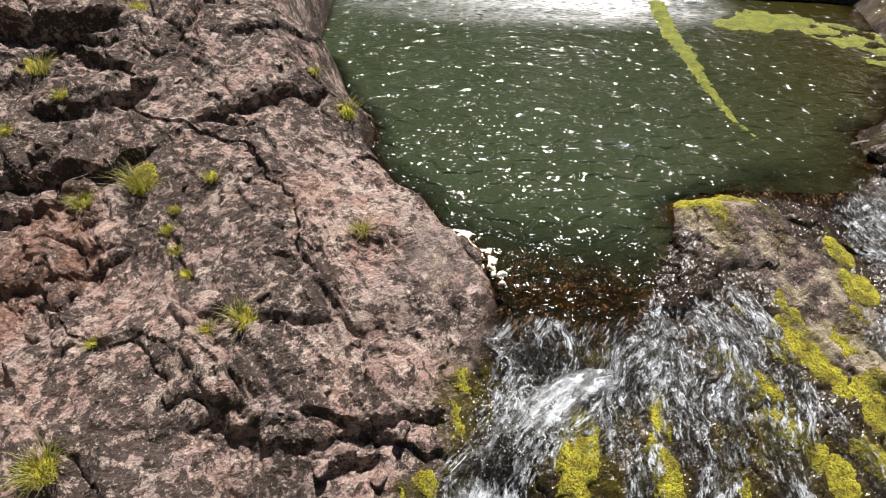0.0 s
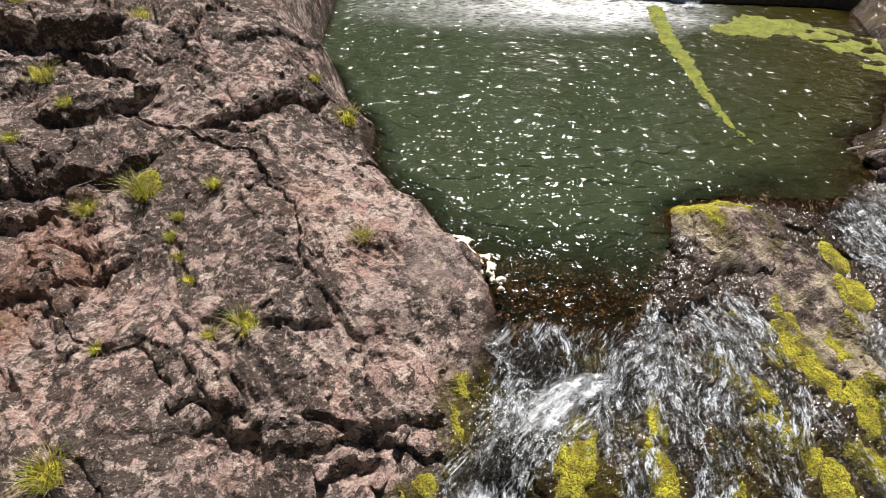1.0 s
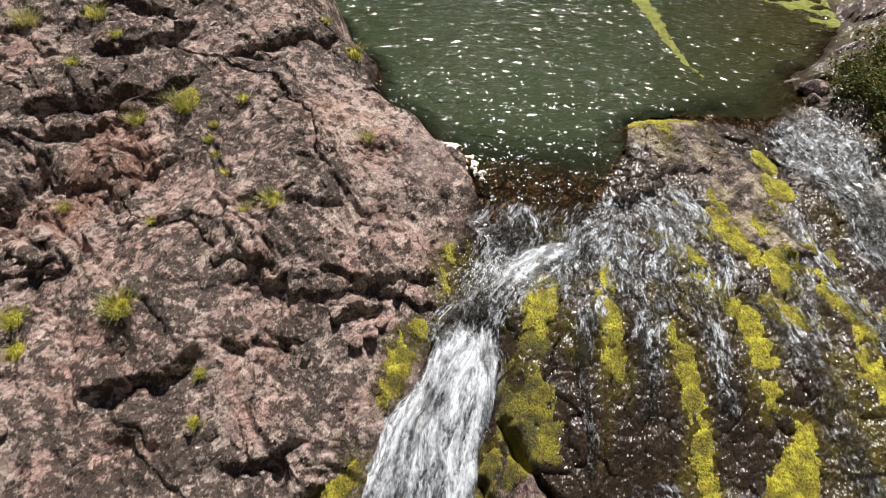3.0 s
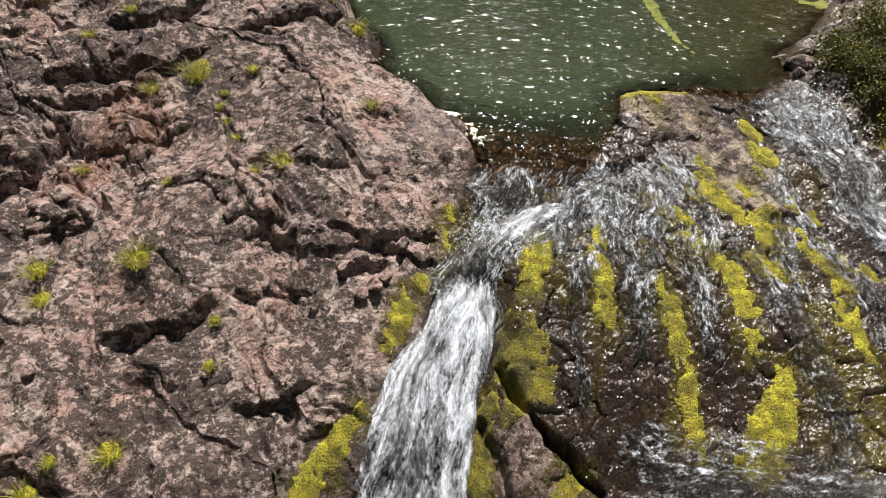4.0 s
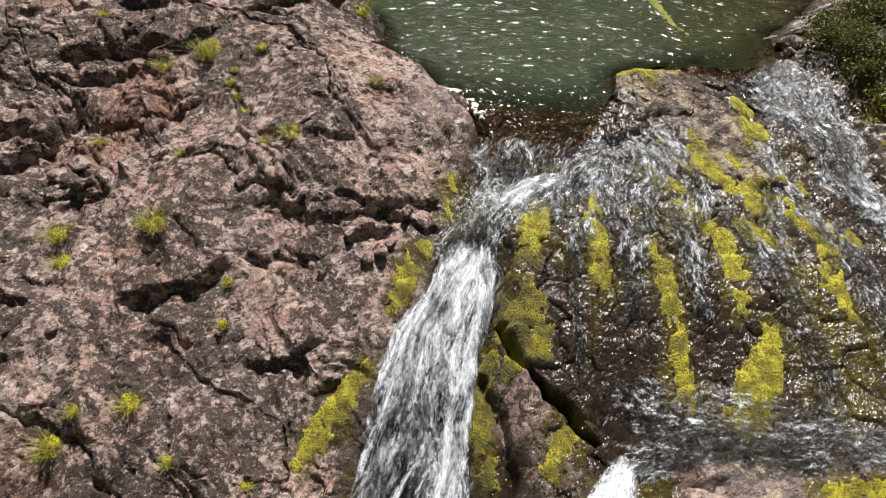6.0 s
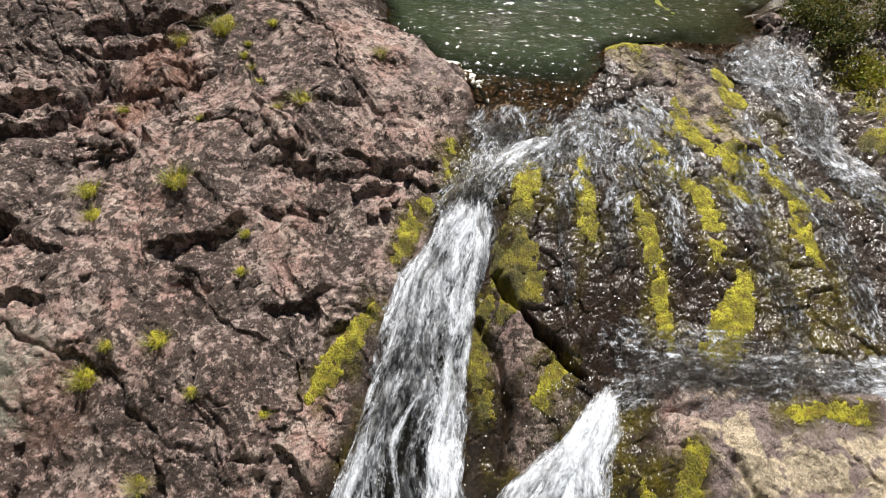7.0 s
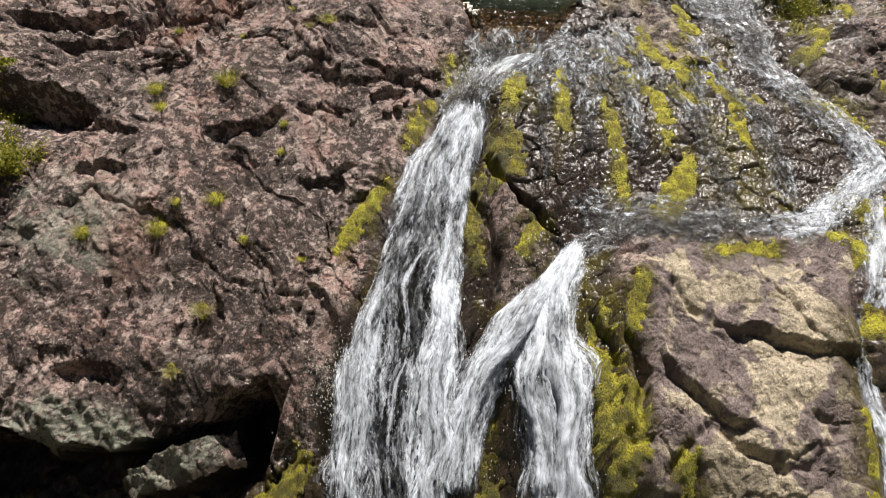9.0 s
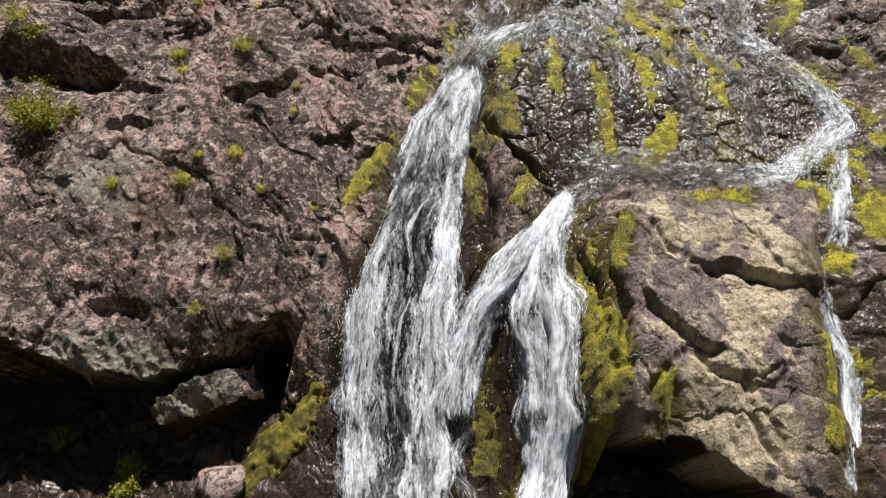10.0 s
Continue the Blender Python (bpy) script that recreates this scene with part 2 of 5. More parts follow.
def ledge(drop, run, *pts, rise=0.25):
    """A broken edge: the rock falls away by drop to the right of the line."""
    global SHAPES
    x0, x1 = min(p[0] for p in pts) - run * 5, max(p[0] for p in pts) + run * 5
    y0, y1 = min(p[1] for p in pts) - run * 5, max(p[1] for p in pts) + run * 5
    i0, i1, j0, j1 = np.searchsorted(YS, y0), np.searchsorted(YS, y1), np.searchsorted(XS, x0), np.searchsorted(XS, x1)
    x, y = GX[i0:i1, j0:j1], GY[i0:i1, j0:j1]
    wx, wy = x + JOG_X[i0:i1, j0:j1] + 0.04 * fbm(x * 2, y * 2, 51, 3), y + JOG_Y[i0:i1, j0:j1] + 0.04 * fbm(x * 2, y * 2, 57, 3)
    d, side, along = from_line(wx, wy, pts)
    fade = smooth(0, 0.2, along) * smooth(1, 0.8, along)
    low = -0.9 * drop * smooth(0, 0.03, d) * np.exp(-d / run)
    high = (0.1 + rise) * drop * np.exp(-(d / (run * 2.4)) ** 2)
    SHAPES[i0:i1, j0:j1] += np.where(side > 0, low, high * smooth(0, 0.03, d)) * fade * np.exp(-np.where((along <= 0) | (along >= 1), (d / 0.15) ** 2, 0))


def joint(depth, width, *pts):
    """An open crack along a line."""
    global SHAPES
    m = width * 4 + 0.2
    x0, x1 = min(p[0] for p in pts) - m, max(p[0] for p in pts) + m
    y0, y1 = min(p[1] for p in pts) - m, max(p[1] for p in pts) + m
    i0, i1, j0, j1 = np.searchsorted(YS, y0), np.searchsorted(YS, y1), np.searchsorted(XS, x0), np.searchsorted(XS, x1)
    x, y = GX[i0:i1, j0:j1], GY[i0:i1, j0:j1]
    d, _, along = from_line(x + 0.2 * JOG_X[i0:i1, j0:j1] + 0.04 * fbm(x * 3, y * 3, 61, 3), y + 0.2 * JOG_Y[i0:i1, j0:j1] + 0.04 * fbm(x * 3, y * 3, 67, 3), pts)
    w = width * (0.55 + 0.6 * rnd(np.array([1.0]), np.array([depth * 100]), 3)[0] + 0.5 * perlin(x * 2.5, y * 2.5, 71))
    SHAPES[i0:i1, j0:j1] -= depth * np.exp(-(d / np.maximum(w, 0.015)) ** 2) * (0.6 + 0.4 * np.sin(along * math.pi))


def cliff(pts, floor):
    """The rock breaks off along a line: to the right of it lies no higher than floor."""
    global Z, UNDERCUT
    wx, wy = GX + JOG_X * 1.3 + 0.05 * fbm(GX * 2.5, GY * 2.5, 91, 3), GY + JOG_Y * 1.3 + 0.05 * fbm(GX * 2.5, GY * 2.5, 92, 3)
    d, side, along = from_line(wx, wy, pts)
    inside = (side > 0) & (along > 0) & (along < 1) & (d < 4)
    UNDERCUT = np.where(inside, 0.75 * np.exp(-d / 0.8), UNDERCUT)
    Z = np.where(inside, np.minimum(Z, floor + 0.12 * fbm(GX * 1.5, GY * 1.5, 94, 3)), Z)


def rib(pts, crest, fall, reach):
    """A rib of rock that sticks out of a cliff: it falls away gently to the right of the line, steeply to its left."""
    global Z
    d, side, along = from_line(GX + JOG_X + 0.06 * fbm(GX * 3, GY * 3, 93, 3), GY + JOG_Y + 0.06 * fbm(GX * 3, GY * 3, 95, 3), pts)
    z = np.interp(along, np.linspace(0, 1, len(crest)), crest) - np.where(side > 0, fall, 5.0) * d + 0.05 * fbm(GX * 3, GY * 3, 96, 3)
    Z = np.where((along > 0) & (along < 1) & (d < reach), np.maximum(Z, z), Z)


cliff([(-9.5, -3.0), (-7.6, -2.95), (-6.58, -2.88), (-6.03, -3.0), (-5.5, -3.1), (-4.8, -3.0), (-4.55, -2.72), (-3.55, -2.35), (-2.85, -2.0), (-2.2, -1.85)], np.interp(GX, [-3.4, -2.7, -2.2], [-5.6, -5.2, -3.6]))
rib([(-4.8, -3.16), (-4.4, -2.98), (-4.0, -2.8), (-3.55, -2.62), (-3.1, -2.42)], (-4.62, -4.3, -4.1, -4.12, -4.3), 1.3, 0.4)
cliff([(2.72, -3.4), (3.1, -3.5), (3.68, -3.65), (3.99, -3.75), (4.6, -4.07), (4.88, -4.29), (5.4, -4.55)], np.full_like(GX, -5.9))
# dry bank: ledges (drop to the right of the line) and joints
ledge(0.8, 0.5, (-9.0, 2.1), (-7.6, 2.05), (-6.5, 1.8), (-5.9, 1.65))
ledge(0.3, 0.3, (-8.6, 3.7), (-7.6, 3.75), (-6.9, 3.85), (-6.2, 4.1))
ledge(0.26, 0.25, (-7.6, 3.1), (-7.0, 3.2), (-6.55, 3.35), (-6.2, 3.75), (-5.95, 4.4), (-5.85, 5.0))
ledge(0.15, 0.32, (-3.75, 6.35), (-3.46, 6.66), (-2.95, 7.04), (-2.43, 7.52), (-1.9, 7.98))
ledge(0.18, 0.30, (-6.6, 5.45), (-5.89, 5.5), (-5.22, 5.66), (-4.52, 5.82), (-4.1, 6.08), (-3.8, 6.3))
ledge(0.14, 0.26, (-6.6, 5.0), (-5.79, 5.15), (-5.28, 5.3), (-4.97, 5.48), (-4.5, 5.66))
ledge(0.09, 0.25, (-2.75, 4.1), (-2.2, 3.86), (-1.7, 3.86), (-1.25, 4.0))
ledge(0.11, 0.22, (-1.75, 3.05), (-1.15, 2.95), (-0.7, 3.05), (-0.2, 3.22), (0.1, 3.35))
ledge(0.16, 0.2, (-1.4, 2.55), (-1.02, 2.7), (-0.68, 2.86))
ledge(0.08, 0.2, (-2.66, 2.75), (-2.4, 2.92), (-2.1, 3.1))
ledge(0.19, 0.26, (-4.2, 1.38), (-3.63, 1.55), (-3.2, 1.68), (-2.75, 2.12))
ledge(0.10, 0.2, (-2.75, 2.04), (-2.1, 2.2), (-1.6, 2.34))
ledge(0.13, 0.25, (-2.5, 0.85), (-2.0, 0.97), (-1.4, 1.22))
ledge(0.15, 0.25, (-6.5, 1.5), (-5.9, 1.5), (-5.3, 1.2), (-5.0, 1.15))
ledge(0.14, 0.22, (-6.1, 0.55), (-5.6, 0.66), (-5.1, 0.62))
ledge(0.18, 0.26, (-5.9, -2.2), (-5.3, -2.05), (-4.7, -2.05))
ledge(0.1, 0.3, (-3.6, 8.2), (-3.0, 8.6), (-2.5, 8.9), (-2.2, 9.1))
ledge(0.4, 0.3, (-7.5, 8.0), (-6.4, 7.9), (-5.6, 8.1), (-5.0, 8.4))
ledge(0.2, 0.25, (-5.9, 6.6), (-5.2, 6.6), (-4.6, 6.9), (-4.1, 7.2))
ledge(0.10, 0.2, (-4.9, 4.35), (-4.3, 4.6), (-3.9, 4.95))
ledge(0.10, 0.18, (-5.9, 2.7), (-5.3, 2.75), (-4.6, 3.0))
joint(0.03, 0.024, (-2.3, 5.1), (-2.0, 4.84), (-1.31, 4.18), (-1.0, 3.85))
joint(0.1, 0.056, (-2.7, 3.98), (-2.28, 3.63), (-1.91, 3.27), (-1.6, 3.02))
joint(0.09, 0.048, (-3.6, 5.1), (-3.2, 4.6), (-2.95, 4.3))
joint(0.072, 0.048, (-2.45, 2.5), (-2.1, 2.3), (-1.8, 2.15))
joint(0.084, 0.056, (-2.25, 0.8), (-1.9, 0.4), (-1.75, 0.05))
joint(0.09, 0.048, (-5.9, 3.1), (-5.6, 2.7), (-5.35, 2.3))
joint(0.072, 0.048, (-5.55, 3.85), (-4.8, 3.25), (-4.45, 2.9))
joint(0.03, 0.024, (-3.0, 5.95), (-2.6, 5.3), (-2.1, 4.9))
joint(0.054, 0.04, (-1.9, 5.5), (-1.7, 5.3), (-1.5, 5.2))
joint(0.072, 0.048, (-0.8, 5.02), (-0.66, 4.95))
joint(0.036, 0.028, (-3.9, 5.6), (-3.6, 4.9), (-3.3, 4.5), (-3.2, 4.1))
joint(0.054, 0.04, (-1.3, 4.0), (-0.9, 3.7), (-0.5, 3.75))
joint(0.06, 0.04, (-4.4, 2.0), (-4.0, 1.0), (-3.9, 0.4))
joint(0.066, 0.04, (-3.4, -0.2), (-2.9, -0.5), (-2.6, -1.1))
# wet side: the open crack between the two falls, joints of the slab and of the pale boulder
joint(0.4, 0.07, (0.85, 1.55), (1.14, 1.0), (1.6, 0.6), (2.05, 0.24))
joint(0.25, 0.06, (0.62, 1.0), (0.9, 0.4), (1.05, -0.2), (1.0, -0.8))
joint(0.14, 0.05, (2.1, 4.45), (2.7, 4.5), (3.1, 4.75))
joint(0.3, 0.09, (3.0, -1.6), (3.2, -2.1), (3.1, -2.8))
ledge(0.26, 0.2, (4.3, -1.62), (4.77, -1.64), (5.2, -1.74), (5.62, -1.82), (5.9, -1.9))
ledge(0.2, 0.2, (3.3, -1.85), (3.54, -2.0), (3.94, -2.45), (4.33, -2.75), (4.7, -2.8))
ledge(0.1, 0.15, (4.35, -2.95), (4.7, -3.12), (5.1, -3.1), (5.45, -2.9))
ledge(0.1, 0.15, (5.3, -2.55), (5.6, -2.7), (5.9, -2.75))
joint(0.12, 0.05, (4.0, -2.7), (4.35, -3.0), (4.9, -3.25), (5.25, -3.23), (5.6, -2.9))
joint(0.12, 0.05, (3.5, -3.2), (3.8, -2.9), (4.05, -2.7))
joint(0.1, 0.045, (4.8, -3.25), (5.0, -3.7), (5.3, -4.2))
joint(0.1, 0.045, (3.3, -0.6), (3.8, -1.2), (4.2, -1.5), (4.6, -1.7))
ledge(0.18, 0.2, (2.5, -1.1), (2.8, -1.6), (3.0, -2.0))

# edges between the parts of the place
BANK_Y = [-60, -4.6, -4, -2, -0.3, 1, 2.4, 3.4, 4.2, 5.0, 5.6, 6.6, 7.4, 8.2, 9, 10.6, 13.8, 60]
BANK_X = [-1.4, -1.4, -1.5, -1.75, -1.0, -0.62, -0.1, 0.2, 0.48, 0.45, -0.1, -0.9, -1.5, -1.35, -2.05, -2.75, -3.0, -3.0]
EAST_Y = [-60, -4.6, -3.4, -2.2, -1.2, -0.4, 0.4, 1.3, 2.4, 3.4, 4.4, 5.4, 6.4, 7.5, 9, 10.5, 13.8, 60]
EAST_X = [6.2, 6.2, 6.4, 6.35, 6.2, 6.5, 7.1, 7.5, 7.2, 6.8, 6.7, 6.5, 6.3, 6.0, 7.2, 8.2, 8.8, 8.8]
bank_x = np.interp(GY, BANK_Y, BANK_X)
east_x = np.interp(GY, EAST_Y, EAST_X)
dry_w = smooth(0.05, -0.25, GX - bank_x + 0.1 * fbm(GX * 2, GY * 2, 5, 3))
right_w = smooth(-0.1, 0.25, GX - east_x + 0.1 * fbm(GX * 2, GY * 2, 6, 3))
pale_w = smooth(2.75, 3.05, GX + 0.15 * fbm(GX * 2, GY * 2, 7, 3)) * smooth(0.1, -0.25, GY + 0.12 * fbm(GX * 2, GY * 2, 8, 3)) * (1 - right_w)
isle_d, _, _ = from_line(GX, GY, [(3.2, 6.0), (3.9, 5.6), (4.3, 5.1), (4.5, 4.6), (4.75, 4.1)])
isle_w = smooth(0.68, 0.3, isle_d + 0.22 * fbm(GX * 1.7, GY * 1.7, 9, 3))
far_w = smooth(14, 22, np.hypot(GX, GY - 3))
stony = np.maximum(np.maximum(dry_w, right_w), np.maximum(pale_w * 0.8, isle_w * 0.7))
wet_w = np.clip(1 - np.maximum(np.maximum(dry_w, right_w * 0.75), np.maximum(pale_w * 0.92, isle_w * 0.85)), 0, 1)

perch_d, _, _ = from_line(GX, GY, [(0.95, 0.75), (1.3, 0.35), (1.5, -0.1), (1.4, -0.6)])
wet_w = wet_w * (1 - 0.75 * smooth(0.42, 0.18, perch_d + 0.16 * fbm(GX * 2.2, GY * 2.2, 10, 3)))

# broken relief
lean_x, lean_y = GX * 0.8 + GY * 0.6, -GX * 0.6 + GY * 0.8
warp_x = lean_x + 0.22 * fbm(GX * 1.3, GY * 1.3, 21, 3) + 0.012 * fbm(GX * 9, GY * 9, 22, 2)
warp_y = lean_y + 0.22 * fbm(GX * 1.3, GY * 1.3, 27, 3) + 0.012 * fbm(GX * 9, GY * 9, 28, 2)
turn_x, turn_y = warp_x * 0.26 - warp_y * 0.966, warp_x * 0.966 + warp_y * 0.26
big, big_edge, big_id = blocks(turn_x * 0.62, turn_y, 31, 1.0, 0.2, 0.04, 0.12, 0.13)
mid, _, _ = blocks(turn_x * 0.66, turn_y, 32, 0.42, 0.30, 0.020, 0.05, 0.036)
fine, _, _ = blocks(turn_x * 0.6, turn_y, 33, 0.17, 0.40, 0.006, 0.02, 0.011)
grit, _, _ = blocks(warp_x * 0.7, warp_y, 34, 0.075, 0.40, 0.003, 0.01, 0.006)
swell = 0.055 * fbm(GX * 1.5, GY * 1.5, 39, 3)
fold_a = np.abs(fbm(turn_x * 1.1, turn_y * 2.4, 42, 4, 0.5))
fold_b = np.abs(fbm(turn_x * 3.0 + 0.5 * perlin(GX * 2, GY * 2, 37), turn_y * 7.5, 38, 3, 0.55))
busy = smooth(-0.25, 0.45, perlin(GX * 0.75, GY * 0.75, 43))
seamy = smooth(-0.3, 0.3, perlin(GX * 0.9, GY * 0.9, 30))
rough = swell + 0.05 * fold_a + 0.008 * fold_b * seamy + 0.003 * fbm(GX * 16, GY * 16, 40, 2)
broken = 0.9 * big + mid * (0.3 + 0.6 * busy) + fine * (0.25 + 0.6 * busy) + grit * 0.6 * busy + rough
crag = smooth(-3.4, -5.2, GX + 0.4 * fbm(GX, GY, 13, 2)) * smooth(1.6, 3.4, GY)
broken = broken + crag * (0.6 * mid + 0.4 * fine + 0.04 * fold_a)
broken = broken * (1 - pale_w) + (big * 1.0 + mid * 0.6 + fine * 0.25 + swell * 1.6 + 0.05 * fold_a + 0.012 * fold_b) * pale_w
wet_mid, _, _ = facets(GX + 0.12 * fbm(GX * 2, GY * 2, 45, 3), GY * 0.8, 46, 0.3, 0.22, 0.025, 0.03, 0.04)
wet_lump, _, _ = facets(GX + 0.03 * fbm(GX * 8, GY * 8, 35, 2), GY, 36, 0.1, 0.5, 0.008, 0.012, 0.014)
wet_relief = 0.05 * fbm(GX * 1.6, GY * 1.2, 47, 3) + wet_mid * 0.7 + wet_lump * 0.3 + 0.012 * fbm(GX * 7, GY * 5, 48, 4, 0.6)
SMOOTH_Z = blur(Z + SHAPES, 25)
POND = smooth(5.3, 6.6, GY) * smooth(-0.25, -0.5, Z)
Z = Z - 0.9 * POND + SHAPES + broken * stony + wet_relief * (1 - stony) + far_w * 1.5 * fbm(GX * 0.1, GY * 0.1, 49, 4)
under = smooth(0.05, 0.4, SMOOTH_Z * -1) * smooth(4.6, 5.4, GY) * (1 - dry_w) * (1 - right_w)


# ---- materials ----
class Nodes:
    """A small shorthand for node materials."""

    def __init__(self, name):
        self.mat = bpy.data.materials.new(name)
        self.mat.use_nodes = True
        self.tree = self.mat.node_tree
        self.tree.nodes.clear()
        self.out = self.tree.nodes.new("ShaderNodeOutputMaterial")

    def add(self, kind, values=None, **props):
        n = self.tree.nodes.new("ShaderNode" + kind)
        for k, v in props.items():
            setattr(n, k, v)
        for k, v in (values or {}).items():
            if isinstance(v, bpy.types.NodeSocket):
                self.tree.links.new(v, n.inputs[k])
            else:
                n.inputs[k].default_value = v
        return n

    def noise(self, vec, scale, detail=4.0, rough=0.55, distort=0.0):
        return self.add("TexNoise", {"Vector": vec, "Scale": scale, "Detail": detail, "Roughness": rough, "Distortion": distort}).outputs["Fac"]

    def ramp(self, fac, *stops):
        n = self.add("ValToRGB", {"Fac": fac})
        e = n.color_ramp.elements
        while len(e) < len(stops):
            e.new(0.5)
        for s, (p, c) in zip(e, stops):
            s.position = p
            s.color = (c, c, c, 1) if isinstance(c, (int, float)) else (*c, 1)
        return n.outputs["Color"]

    def mix(self, fac, a, b, blend="MIX"):
        n = self.add("Mix", data_type="RGBA", blend_type=blend)
        for k, v in ((0, fac), (6, a), (7, b)):
            if isinstance(v, bpy.types.NodeSocket):
                self.tree.links.new(v, n.inputs[k])
            else:
                n.inputs[k].default_value = v if k == 0 else (*v, 1)
        return n.outputs[2]

    def math(self, op, a, b=0.0, clamp=False):
        n = self.add("Math", operation=op, use_clamp=clamp)
        for k, v in ((0, a), (1, b)):
            if isinstance(v, bpy.types.NodeSocket):
                self.tree.links.new(v, n.inputs[k])
            else:
                n.inputs[k].default_value = v
        return n.outputs[0]

    def attr(self, name):
        return self.add("Attribute", attribute_name=name).outputs["Fac"]

    def vector(self):
        return self.add("NewGeometry").outputs["Position"]

    def stretch(self, vec, scale):
        return self.add("VectorMath", {0: vec, 1: scale}, operation="MULTIPLY").outputs[0]

    def bump(self, h, strength, distance, normal=None):
        v = {"Height": h, "Strength": strength, "Distance": distance}
        if normal is not None:
            v["Normal"] = normal
        return self.add("Bump", v).outputs["Normal"]

    def chips(self, vec, scale, tilt):
        """Heights of broken faces, each tilted its own way, in metres."""
        v = self.add("TexVoronoi", {"Vector": vec, "Scale": scale})
        off = self.add("VectorMath", {0: vec, 1: v.outputs["Position"]}, operation="SUBTRACT").outputs[0]
        way = self.add("VectorMath", {0: v.outputs["Color"], 1: (0.5, 0.5, 0.5)}, operation="SUBTRACT").outputs[0]
        return self.math("MULTIPLY", self.add("VectorMath", {0: off, 1: way}, operation="DOT_PRODUCT").outputs["Value"], tilt)

    def finish(self, shader):
        self.tree.links.new(shader, self.out.inputs["Surface"])
        return self.mat


def rock_material():
    m = Nodes("rock")
    p = m.vector()
    wet, pale, film, rust, crust_shade = m.attr("wet"), m.attr("pale"), m.attr("film"), m.attr("rust"), m.attr("crust_shade")
    n_big, n_mid, n_fine, n_grain = m.noise(p, 0.9, 3), m.noise(p, 3.2, 5, 0.6), m.noise(p, 13, 6, 0.7), m.noise(p, 60, 4, 0.7)
    grain_line = m.noise(m.stretch(m.add("VectorRotate", {"Vector": p, "Angle": -0.66}, rotation_type="Z_AXIS").outputs[0], (4.0, 15.0, 9.0)), 1.5, 6, 0.7, 0.8)
    col = m.mix(m.ramp(n_big, (0.38, 0.0), (0.62, 1.0)), (0.57, 0.372, 0.316), (0.50, 0.394, 0.364))
    col = m.mix(m.ramp(n_mid, (0.46, 0.0), (0.62, 0.9)), col, (0.76, 0.625, 0.545))
    col = m.mix(m.ramp(grain_line, (0.52, 0.0), (0.62, 0.6)), col, (0.21, 0.15, 0.13))
    zone = m.ramp(m.math("ADD", m.noise(p, 0.8, 3, 0.5), m.math("MULTIPLY", crust_shade, 0.14)), (0.42, 0.15), (0.60, 1.0))
    scab = m.math("ADD", m.noise(p, 5.5, 9, 0.74, 0.25), m.math("MULTIPLY", zone, 0.105))
    col = m.mix(m.ramp(scab, (0.545, 0.0), (0.575, 0.92)), col, (0.064, 0.044, 0.035))
    col = m.mix(m.ramp(n_fine, (0.52, 0.0), (0.60, 0.62)), col, (0.115, 0.082, 0.068))
    col = m.mix(m.ramp(m.noise(p, 21, 5, 0.72), (0.575, 0.0), (0.64, 0.7)), col, (0.80, 0.69, 0.61))
    col = m.mix(m.math("MULTIPLY", rust, m.ramp(n_mid, (0.36, 0.0), (0.56, 0.5))), col, (0.50, 0.26, 0.18))
    sand = m.mix(m.ramp(m.math("ADD", m.noise(p, 2.2, 5, 0.6, 0.3), m.math("SUBTRACT", 0.5, m.attr("tan"))), (0.47, 0.0), (0.54, 1.0)), (0.80, 0.68, 0.49), (0.36, 0.285, 0.265))
    sand = m.mix(m.ramp(n_fine, (0.5, 0.0), (0.68, 0.7)), sand, (0.15, 0.12, 0.10))
    col = m.mix(pale, col, sand)
    col = m.mix(m.math("MULTIPLY", m.attr("lichen"), m.ramp(m.noise(p, 9, 5, 0.7), (0.40, 0.0), (0.52, 0.85))), col, (0.40, 0.42, 0.33))
    # wet carries running water's damp and the shade painted on the low rock
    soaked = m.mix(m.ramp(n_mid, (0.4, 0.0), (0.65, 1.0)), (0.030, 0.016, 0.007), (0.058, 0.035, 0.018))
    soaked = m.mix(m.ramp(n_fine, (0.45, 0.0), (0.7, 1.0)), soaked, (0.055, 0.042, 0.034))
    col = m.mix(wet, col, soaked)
    slime = m.mix(n_fine, (0.055, 0.040, 0.006), (0.20, 0.165, 0.014))
    col = m.mix(m.math("MULTIPLY", film, m.ramp(m.noise(p, 6, 5, 0.7), (0.38, 0.0), (0.54, 1.0))), col, slime)
    col = m.mix(m.ramp(n_grain, (0.36, 0.6), (0.5, 0.0)), col, (0.3, 0.25, 0.22), "MULTIPLY")
    h1 = m.math("ADD", m.math("MULTIPLY", n_fine, 0.6), m.math("MULTIPLY", n_grain, 0.4))
    bent = m.add("VectorMath", {0: m.add("TexNoise", {"Vector": p, "Scale": 3.0, "Detail": 5.0, "Roughness": 0.65}).outputs["Color"], 1: (0.3, 0.3, 0.3)}, operation="MULTIPLY").outputs[0]
    bent = m.add("VectorMath", {0: m.stretch(m.add("VectorRotate", {"Vector": p, "Angle": -0.66}, rotation_type="Z_AXIS").outputs[0], (0.55, 1.0, 1.0)), 1: bent}, operation="ADD").outputs[0]
    chips = m.math("ADD", m.math("ADD", m.chips(bent, 4.5, 0.75), m.chips(bent, 11, 0.9)), m.chips(bent, 27, 0.9))
    h = m.math("ADD", m.math("MULTIPLY", m.math("ADD", h1, m.math("MULTIPLY", grain_line, 1.1)), 0.058), m.math("MULTIPLY", chips, m.math("SUBTRACT", 1.0, m.math("MULTIPLY", wet, 0.7))))
    nrm = m.bump(h, 1.0, 1.0)
